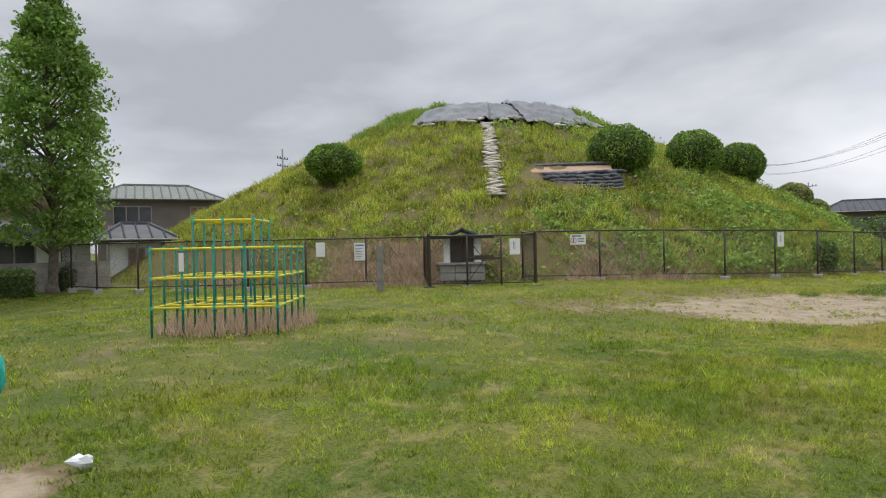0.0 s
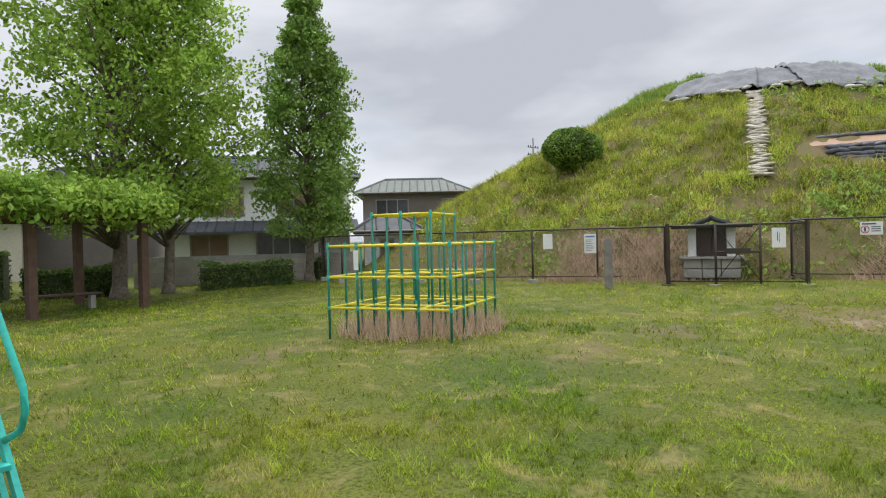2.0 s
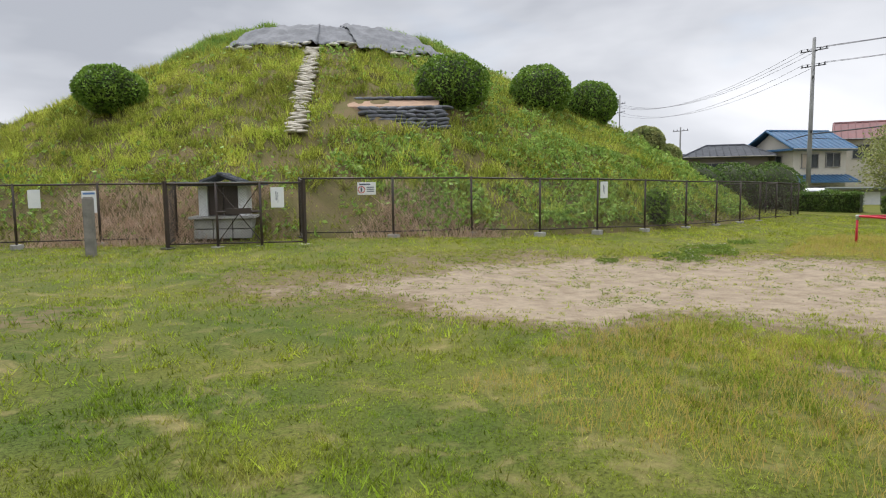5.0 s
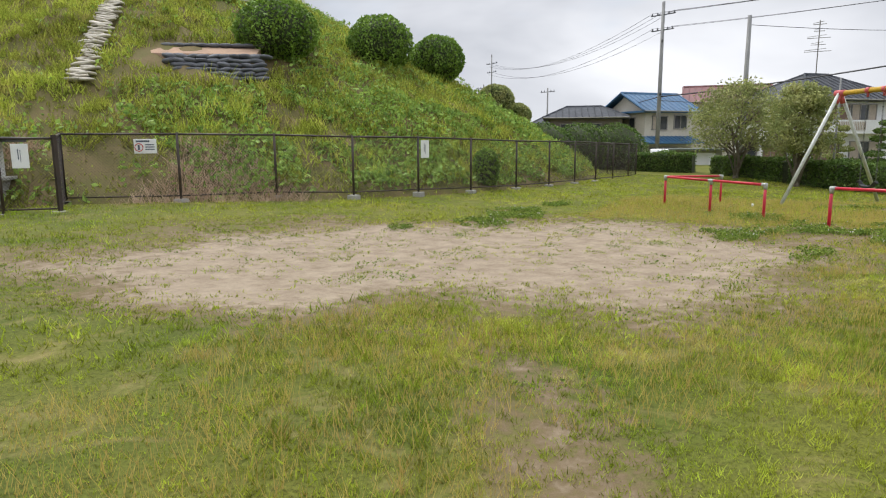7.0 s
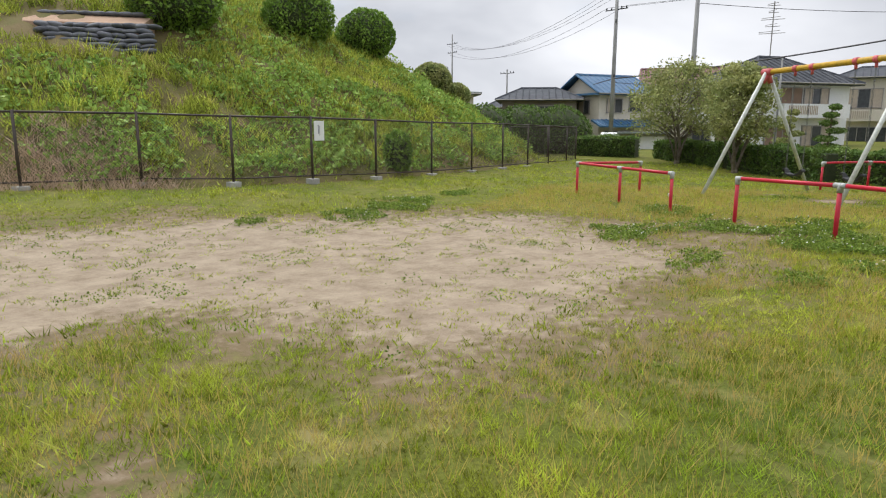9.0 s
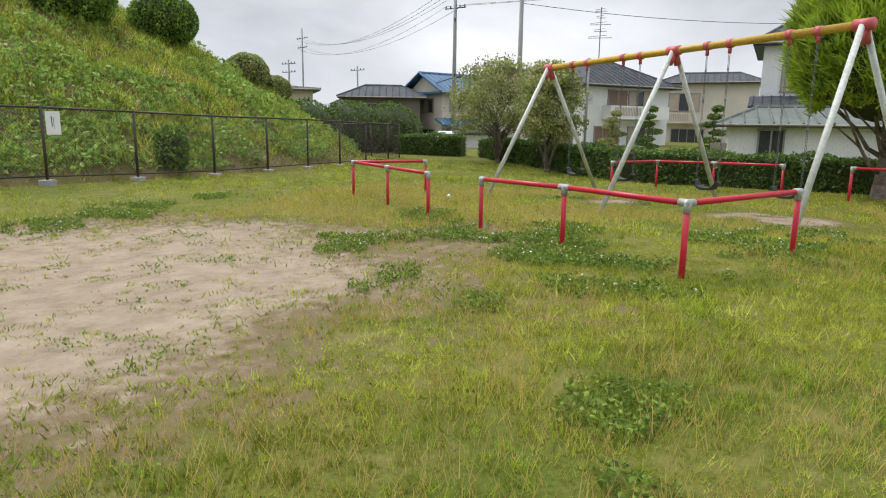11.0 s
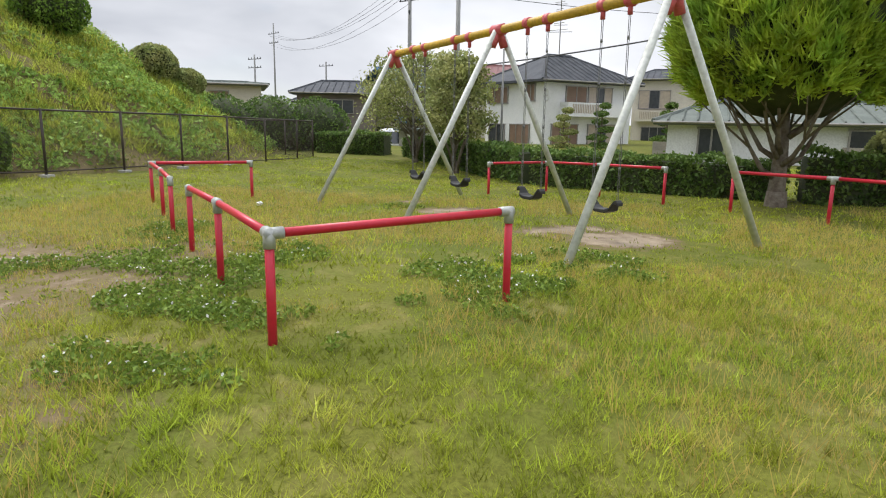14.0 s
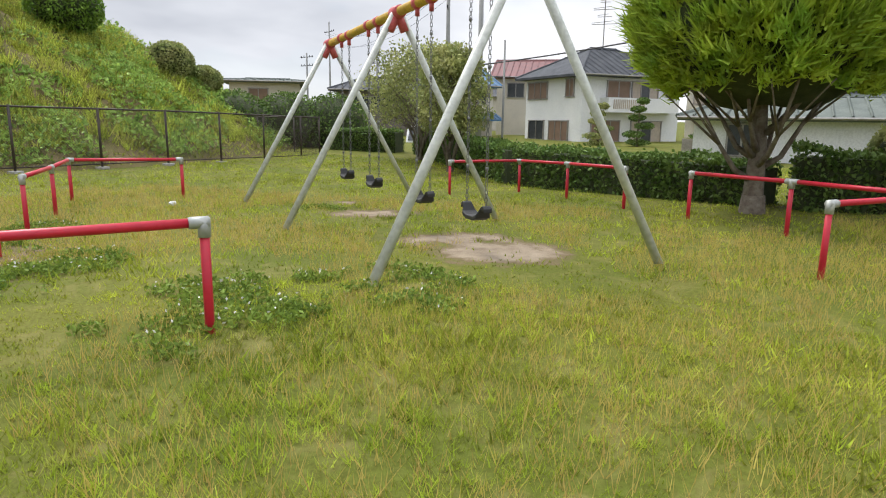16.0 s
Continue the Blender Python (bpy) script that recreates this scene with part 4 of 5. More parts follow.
mid = [tuple(GATE_L[i] + (GATE_R[i] - GATE_L[i]) * t for i in (0, 1)) for t in (0.0, 0.36, 0.68, 1.0)]
gate = fence_run([(*q, 0.08) for q in mid], "closed chain-link gate with a diagonal brace and latch bar")
gate.name = "gate"
gate["category"] = "gate"
s = Shape()
o = Vector((*GATE_L, 0.08))
for t0, t1 in ((0.36, 0.68),):
    a, b = Vector((*mid[1], 0.08)) - o, Vector((*mid[2], 0.08)) - o
    s.tube([a + Vector((0, 0, 0.85)), b + Vector((0, 0, 0.85))], 0.035, 6)
    s.tube([a + Vector((0, 0, 0.1)), b + Vector((0, 0, 1.5))], 0.014, 6)
    s.tube([a + Vector((0, 0, 1.5)), b + Vector((0, 0, 0.1))], 0.014, 6)
    s.box((-0.3, -0.05, -0.07), (0.3, 0.05, 0.07), Matrix.Translation((a + b) / 2 + Vector((0, 0, 0.87))) @ Matrix.Rotation(math.atan2(b.y - a.y, b.x - a.x), 4, "Z"))
s.make("brace", M_FENCE, gate)
for q, h in ((mid[0], 1.62), (mid[3], 1.62)):
    p = Vector((*q, 0.08)) - o
    Shape().box((p.x - 0.038, p.y - 0.038, p.z - 0.1), (p.x + 0.038, p.y + 0.038, p.z + h)).make("gate_post", M_FENCE, gate)


def sign(p, q, t, z, w, h, kind, label):
    """White enamel notice hung on the fence between p and q, printed with bars."""
    a, b = Vector((p[0], p[1], 0)), Vector((q[0], q[1], 0))
    c = a + (b - a) * t
    yaw = math.atan2(b.y - a.y, b.x - a.x)
    e = thing("notice_sign", label, "sign", Matrix.Translation((c.x, c.y, z)) @ Matrix.Rotation(yaw, 4, "Z") @ Matrix.Translation((0, -0.05, 0)), "notices on the fence")
    Shape().box((-w / 2, -0.012, 0), (w / 2, 0, h)).make("panel", M_WHITE, e, bevel=0.006)
    s, s2 = Shape(), Shape()
    if kind == "list":
        s2.box((-w * 0.4, -0.016, h * 0.84), (w * 0.4, -0.013, h * 0.93))
        for k in range(7):
            s.box((-w * 0.38, -0.016, h * (0.12 + 0.095 * k)), (w * (0.1 + 0.28 * ((k * 7) % 5) / 5), -0.013, h * (0.15 + 0.095 * k)))
        s2.make("heading", M_BLUEINK, e)
    elif kind == "map":
        s.box((-w * 0.12, -0.016, h * 0.35), (-w * 0.06, -0.013, h * 0.8))
        s.box((w * 0.02, -0.016, h * 0.25), (w * 0.05, -0.013, h * 0.75))
    elif kind == "ban":
        s2.tube([(-w * 0.28 + 0.09 * math.cos(k * 0.524), -0.016, h * 0.42 + 0.09 * math.sin(k * 0.524)) for k in range(13)], 0.012, 5)
        s2.make("ring", M_REDINK, e)
        s.box((-w * 0.33, -0.016, h * 0.25), (-w * 0.24, -0.013, h * 0.6))
        for k in range(3):
            s.box((0, -0.016, h * (0.25 + 0.16 * k)), (w * 0.4, -0.013, h * (0.32 + 0.16 * k)))
        s.box((-w * 0.4, -0.016, h * 0.78), (w * 0.2, -0.013, h * 0.9))
    if s.v:
        s.make("print", M_INK, e)
    return e


sign(left[2], left[1], 0.25, 1.05, 0.30, 0.48, "blank", "faded white notice board on the fence")
sign(left[2], left[1], 0.90, 0.90, 0.36, 0.58, "list", "white notice with blue heading and printed lines")
sign(mid[2], mid[3], 0.40, 1.02, 0.32, 0.50, "map", "white notice with a small plan on the gate")
sign(right[0], right[1], 0.72, 1.28, 0.50, 0.34, "ban", "white warning notice with a red ring")
sign(right[4], right[5], 0.10, 1.06, 0.30, 0.50, "map", "white notice with a small plan on the fence")


# ---- shrine behind the gate ----
def shrine(x, y, yaw):
    e = thing("small_shrine", "small white shrine with tiled gable roof on a stone base", "shrine", Matrix.Translation((x, y, 0.15)) @ Matrix.Rotation(radians(yaw), 4, "Z"))
    s = Shape()
    for k in range(3):
        for j in range(2):
            off = 0.2 * j
            s.box((-0.75 + 0.5 * k + 0.01 + off * 0, -0.55, 0.02 + 0.27 * j), (-0.25 + 0.5 * k - 0.01, 0.55, 0.27 + 0.27 * j))
    s.make("base", M_CONC, e, bevel=0.015)
    Shape().box((-0.85, -0.65, 0.55), (0.85, 0.65, 0.62)).make("plinth", M_CONC, e, bevel=0.01)
    w = Shape().box((-0.62, -0.40, 0.62), (-0.40, 0.45, 1.45)).box((0.40, -0.40, 0.62), (0.62, 0.45, 1.45)).box((-0.40, 0.35, 0.62), (0.40, 0.45, 1.45))
    w.make("wall", M_PLASTER, e)
    d = Shape()
    for k in range(2):
        d.box((-0.38 + 0.39 * k, -0.30, 0.64), (-0.01 + 0.39 * k, -0.26, 1.38))
    d.box((-0.40, -0.28, 1.38), (0.40, -0.2, 1.45))
    d.make("door", M_FENCE, e)
    r = Shape()
    prof = [(-0.8, 1.42), (-0.5, 1.52), (0, 1.70), (0.5, 1.52), (0.8, 1.42)]
    r.box((-1.05, -0.75, 1.42), (1.05, 0.75, 1.50))
    for (x0, z0), (x1, z1) in zip(prof[1:3], prof[2:4]):
        for k in range(8):
            y0 = -0.8 + 0.2 * k
            r.tube([(x0, y0 + 0.1, z0), (x1, y0 + 0.1, z1)], 0.06, 6)
    r.make("roof", M_DARKROOF, e)
    r = Shape().box((-1.05, -0.82, 1.46), (1.05, 0.8, 1.53))
    r.make("eave", M_GREYROOF, e, bevel=0.01)
    Shape().tube([(0, -0.85, 1.72), (0, 0.85, 1.72)], 0.06, 8).make("ridge", M_DARKROOF, e, True)
    return e


shrine(15.55, 15.55, -44)

# wooden marker post on the lawn
e = thing("marker_post", "weathered square wooden marker post in the grass", "post", Matrix.Translation((11.85, 15.3, 0.0)) @ Matrix.Rotation(radians(-40), 4, "Z"))
Shape().box((-0.10, -0.10, -0.2), (0.10, 0.10, 1.33)).box((-0.085, -0.085, 1.33), (0.085, 0.085, 1.36)).make("shaft", M_WOOD, e, bevel=0.02)


# ---- jungle gym ----
def jungle_gym(corner, yaw, s=0.46, step=0.43):
    e = thing("jungle_gym", "green and yellow tubular steel jungle gym in long grass", "jungle gym", Matrix.Translation((*corner, 0.08)) @ Matrix.Rotation(radians(yaw), 4, "Z"))
    clamps = Shape()
    for i in range(5):
        for j in range(5):
            inner = 1 <= i <= 3 and 1 <= j <= 3
            edge = i in (0, 4) or j in (0, 4)
            top = 4 if inner else 3
            Shape().tube([(i * s, j * s, -0.1), (i * s, j * s, step * top + 0.05)], 0.018, 7).make("upright", M_GREEN, e, True)
            for k in range(1, top + 1):
                clamps.tube([(i * s, j * s, step * k - 0.03), (i * s, j * s, step * k + 0.03)], 0.026, 6)
    for k in range(1, 5):
        lo, hi = (0, 4) if k < 4 else (1, 3)
        for i in range(lo, hi + 1):
            for a, b in (((i * s, lo * s, step * k), (i * s, hi * s, step * k)), ((lo * s, i * s, step * k), (hi * s, i * s, step * k))):
                if k in (1, 2) and 0 < i < 4 and (i + k) % 2:
                    continue
                Shape().tube([a, b], 0.018, 7).make("rung", M_YELLOW, e, True)
    clamps.make("clamps", M_TEAL, e)
    Shape().box((s * 1.0 - 0.035, -0.03, step * 2 + 0.1), (s * 1.0 + 0.035, -0.02, step * 3 - 0.06)).make("label", M_WHITE, e)
    return e


jg = jungle_gym((4.74, 8.58), 43)
jg.matrix_world = Matrix.Translation((3.4, 9.82, 0.08)) @ Matrix.Rotation(radians(-43), 4, "Z")
x, y = scatter(3500, 3.2, 6.3, 8.4, 11.4)
ok = np.hypot(x - 4.8, y - 9.9) < 1.25
tagged(triangles("dry_grass", blades(np.stack([x, y, ground(x, y)], 1)[ok], np.full(ok.sum(), 0.30), 0.008, 0.8), M_DRYSTEM), "tall dry grass left under the jungle gym", "grass", kind="stuff")


# ---- slide ----
def slide():
    e = thing("slide", "playground slide with turquoise ladder, red rails and yellow chute", "slide", Matrix.Translation((0.57, 4.78, 0.0)) @ Matrix.Rotation(radians(37), 4, "Z"))
    top = 1.58
    lean = 0.98
    for sx in (-0.26, 0.26):
        for dy in (0.0, 0.20):
            m = Shape()
            v = [(sx - 0.018, dy - 0.03, -0.1), (sx + 0.018, dy - 0.03, -0.1), (sx + 0.018, dy + 0.03, -0.1), (sx - 0.018, dy + 0.03, -0.1)]
            m.add(v + [(a, b + lean, top) for a, b, _ in v], ((0, 3, 2, 1), (4, 5, 6, 7), (0, 1, 5, 4), (1, 2, 6, 5), (2, 3, 7, 6), (3, 0, 4, 7)))
            m.make("stringer", M_TEAL, e)
        r = Shape().tube([(sx, lean + 0.12, top + 0.64), (sx, lean + 0.08, top + 0.65), (sx, lean + 0.02, top + 0.61), (sx, lean - 0.03, top + 0.51), (sx, -0.02, 0.66), (sx, -0.03, 0.53), (sx, 0.02, 0.43), (sx, 0.09, 0.39), (sx, 0.22, 0.34)], 0.021, 8)
        r.tube([(sx, lean - 0.13, top + 0.25), (sx, lean + 0.03, top - 0.02)], 0.014, 6).tube([(sx, 0.25, 1.12), (sx, 0.45, 0.76)], 0.014, 6)
        r.make("handrail", M_TEAL, e, True)
    for k in range(7):
        z = 0.22 + 0.225 * k
        y0 = lean * z / top
        Shape().box((-0.245, y0 - 0.03, z - 0.03), (0.245, y0 + 0.17, z + 0.005)).make("tread", M_TEAL, e, bevel=0.006)
    Shape().box((-0.55, lean + 0.02, top - 0.05), (0.27, lean + 0.95, top + 0.0)).make("deck", M_MAROON, e, bevel=0.01)
    Shape().tube([(-0.15, 1.45, -0.1), (-0.15, 1.45, top - 0.04)], 0.072, 14).make("post", M_MAROON, e, True)
    Shape().tube([(-0.45, 1.85, -0.1), (-0.45, 1.85, top - 0.04)], 0.05, 12).make("post", M_MAROON, e, True)
    for y0, w in ((lean + 0.04, 0.27), (lean + 0.92, 0.27)):
        arch = [(-w, y0, top), (-w, y0, top + 0.92)] + [(-w * math.cos(a), y0, top + 0.92 + 0.30 * math.sin(a)) for a in (0.4, 0.8, 1.2, 1.57, 1.95, 2.35, 2.75)] + [(w, y0, top + 0.92), (w, y0, top)]
        Shape().tube(arch, 0.022, 8).make("arch", M_MAROON, e, True)
    for xx, x1 in ((0.27, 0.27), (-0.53, -0.53)):
        g = Shape().tube([(xx, lean + 0.04, top + 0.88), (xx, lean + 0.92, top + 0.88)], 0.02, 8)
        for k in range(1, 8):
            g.tube([(xx, lean + 0.04 + 0.11 * k, top), (xx, lean + 0.04 + 0.11 * k, top + 0.88)], 0.011, 6)
        g.tube([(xx, lean + 0.04, top), (xx, lean + 0.04, top + 0.95)], 0.03, 8)
        g.make("guard_rail", M_MAROON, e, True)
    c = Shape()
    for k in range(9):
        x0, x1 = -0.55 - 0.25 * k, -0.55 - 0.25 * (k + 1)
        z0, z1 = top + 0.02 - 0.165 * k, top + 0.02 - 0.165 * (k + 1)
        for (ya, yb, up) in ((lean + 0.25, lean + 0.72, 0), ):
            c.add([(x0, ya, z0), (x1, ya, z1), (x1, yb, z1), (x0, yb, z0)], ((0, 1, 2, 3),))
            c.add([(x0, ya, z0), (x1, ya, z1), (x1, ya, z1 + 0.16), (x0, ya, z0 + 0.16)], ((0, 1, 2, 3),))
            c.add([(x0, yb, z0), (x1, yb, z1), (x1, yb, z1 + 0.16), (x0, yb, z0 + 0.16)], ((0, 1, 2, 3),))
    ob = c.make("chute", M_OCHRE, e)
    so = ob.modifiers.new("thick", "SOLIDIFY")
    so.thickness = 0.02
    return e


slide()


# ---- pergola ----
def pergola():
    e = thing("pergola", "brown wooden pergola roofed with green climbing vine", "pergola", Matrix.Translation((0.3, 19.7, -0.17)) @ Matrix.Rotation(radians(39), 4, "Z"))
    for x in (0, -2.84, -5.68):
        for y in (0, 3.0):
            Shape().box((x - 0.10, y - 0.10, -0.1), (x + 0.10, y + 0.10, 2.3)).make("post", M_DARKWOOD, e, bevel=0.01)
    for y in (0, 3.0):
        Shape().box((-6.4, y - 0.07, 2.3), (0.5, y + 0.07, 2.5)).make("beam", M_DARKWOOD, e, bevel=0.01)
    for k in range(14):
        x = -6.2 + 0.5 * k
        Shape().box((x - 0.04, -0.5, 2.5), (x + 0.04, 3.7, 2.62)).make("joist", M_DARKWOOD, e)
    n = 15000
    p = np.stack([RNG.uniform(-6.6, 0.55, n), RNG.uniform(-0.7, 3.9, n), 2.62 + np.abs(RNG.normal(size=n)) * 0.20], 1)
    p[:, 2] += 0.22 + 0.22 * fuzz(p[:, 0], p[:, 1], 1.5, 2)
    m = n // 5
    p[:m, 1] = -0.6 + RNG.normal(size=m) * 0.12
    p[:m, 2] = 2.75 - np.abs(RNG.normal(size=m)) * 0.22
    triangles("vine", leaves(p, 0.09), M_LEAF, e)
    return e


pergola()
e = thing("bench", "curved dark wooden bench under the pergola", "bench", Matrix.Translation((-1.7, 20.2, -0.17)) @ Matrix.Rotation(radians(20), 4, "Z"))
Shape().box((-0.9, -0.22, 0.36), (0.9, 0.22, 0.42)).make("seat", M_DARKWOOD, e, bevel=0.02)
for x in (-0.7, 0.7):
    Shape().box((x - 0.06, -0.18, 0), (x + 0.06, 0.18, 0.36)).make("leg", M_CONC, e)


# ---- swing set ----
def swing_set():
    c, a, b = Vector((24.95, -4.40, 0.02)), Vector((0.712, 0.702, 0)), Vector((0.702, -0.712, 0))
    e = thing("swing_set", "steel swing set with yellow beam, grey legs and four seats", "swing", Matrix.Translation(c))
    bay, top = 3.50, 2.70
    up = Vector((0, 0, 1))

    def beam_at(u):
        """A point on the beam's axis, which drops slightly towards its far end."""
        return a * u + up * (top - 0.021 * u + 0.03)

    Shape().tube([beam_at(-3.29), beam_at(bay + 0.05)], 0.062, 12).make("beam", M_OCHRE, e, True)
    for k in (-1, 0, 1):
        h = beam_at((-3.24, 0, bay)[k + 1])
        for s in (-1, 1):
            Shape().tube([h + b * (0.05 * s) - up * 0.02, a * (bay * k) + b * (1.60 * s) - up * 0.15], 0.045, 12).make("leg", M_LEG, e, True)
        Shape().tube([h - a * 0.13, h + a * 0.13], 0.085, 12).tube([h, h + b * 0.11 - up * 0.24], 0.062, 10).tube([h, h - b * 0.11 - up * 0.24], 0.062, 10).make("joint", M_PINK, e, True)
    for k in (-1, 1):
        for f in (-0.21, 0.21):
            mid_u = bay * (0.5 * k) * (0.95 if k < 0 else 1) + f * bay
            mid_p = a * mid_u
            z_beam = beam_at(mid_u).z
            for s in (-1, 1):
                ch = Shape()
                p = mid_p + a * (0.22 * s)
                Shape().tube([p - a * 0.05 + up * z_beam, p + a * 0.05 + up * z_beam], 0.075, 10).tube([p + up * (z_beam - 0.04), p + up * (z_beam - 0.16)], 0.03, 8).make("hanger", M_PINK, e, True)
                z = z_beam - 0.16
                j = 0
                while z > 0.50:
                    w = b if j % 2 else a
                    ch.tube([p + up * z - w * 0.011, p + up * (z - 0.025) - w * 0.014, p + up * (z - 0.05) - w * 0.011], 0.0042, 4)
                    ch.tube([p + up * z + w * 0.011, p + up * (z - 0.025) + w * 0.014, p + up * (z - 0.05) + w * 0.011], 0.0042, 4)
                    if j % 12 == 6:
                        ch.blob(p + up * z, (0.02, 0.02, 0.025), 6, 4, 0)
                    z -= 0.042
                    j += 1
                tagged(ch.make("chain", M_STEEL, e), kind="stuff")
            seat = Shape()
            prof = [(-0.27, 0.47), (-0.24, 0.50), (-0.20, 0.49), (-0.16, 0.405), (-0.08, 0.375), (0.08, 0.375), (0.16, 0.405), (0.20, 0.49), (0.24, 0.50), (0.27, 0.47)]
            v, fcs = [], []
            for x, z in prof:
                w = 0.085 if abs(x) < 0.18 else 0.05
                for s, dz in ((-1, 0), (1, 0), (1, -0.045), (-1, -0.045)):
                    v.append(mid_p + a * x + b * (w * s) + up * (z + dz - 0.02))
            for i in range(len(prof) - 1):
                for j in range(4):
                    fcs.append((4 * i + j, 4 * i + (j + 1) % 4, 4 * i + 4 + (j + 1) % 4, 4 * i + 4 + j))
            fcs += [(3, 2, 1, 0), (36, 37, 38, 39)]
            seat.add(v, fcs).make("seat", M_RUBBER, e, bevel=0.008)
    return e


swing_set()


# ---- red guard rails round the swings ----
def guard(posts, label="low red tubular guard rail with grey cast joints"):
    x0, y0 = posts[0]
    o = Vector((x0, y0, 0))
    e = thing("guard_rail", label, "railing", Matrix.Translation(o), "guard rails round the swings")
    h = 0.71
    pts = [Vector((x, y, gz(x, y))) - o for x, y in posts]
    up = Vector((0, 0, h))
    for i, p in enumerate(pts):
        Shape().tube([p - Vector((0, 0, 0.2)), p + up], 0.030, 10).make("post", M_RED, e, True)
        j = Shape().tube([p + up * 0.87, p + up * 1.04], 0.039, 10)
        for q in (pts[i - 1] if i else None, pts[i + 1] if i + 1 < len(pts) else None):
            if q is not None:
                d = (q - p).normalized()
                j.tube([p + up - d * 0.03, p + up + d * 0.09], 0.038, 10)
        j.make("joint", M_JOINT, e, True)
    for p, q in zip(pts, pts[1:]):
        Shape().tube([p + up, q + up], 0.030, 10).make("rail", M_RED, e, True)
    return e


guard([(19.86, -5.39), (18.5, -4.12), (19.81, -2.91), (21.18, -1.66)])
guard([(22.35, -0.55), (23.7, 0.62), (25.03, 1.85), (26.4, 0.65)])
guard([(29.8, -3.45), (31.1, -4.66), (29.85, -5.95), (28.35, -7.2)])
guard([(27.3, -8.25), (26.05, -9.45), (24.72, -10.65), (23.4, -9.4)])

# litter
for x, y in ((1.13, 4.52), (25.2, -0.2)):
    e = thing("litter", "scrap of crumpled white paper on the grass", "litter", Matrix.Translation((x, y, gz(x, y) + 0.03)))
    ob = Shape().blob((0, 0, 0.03), (0.07, 0.035, 0.04), 8, 5, 0.9, x).make("paper", M_WHITE, e)


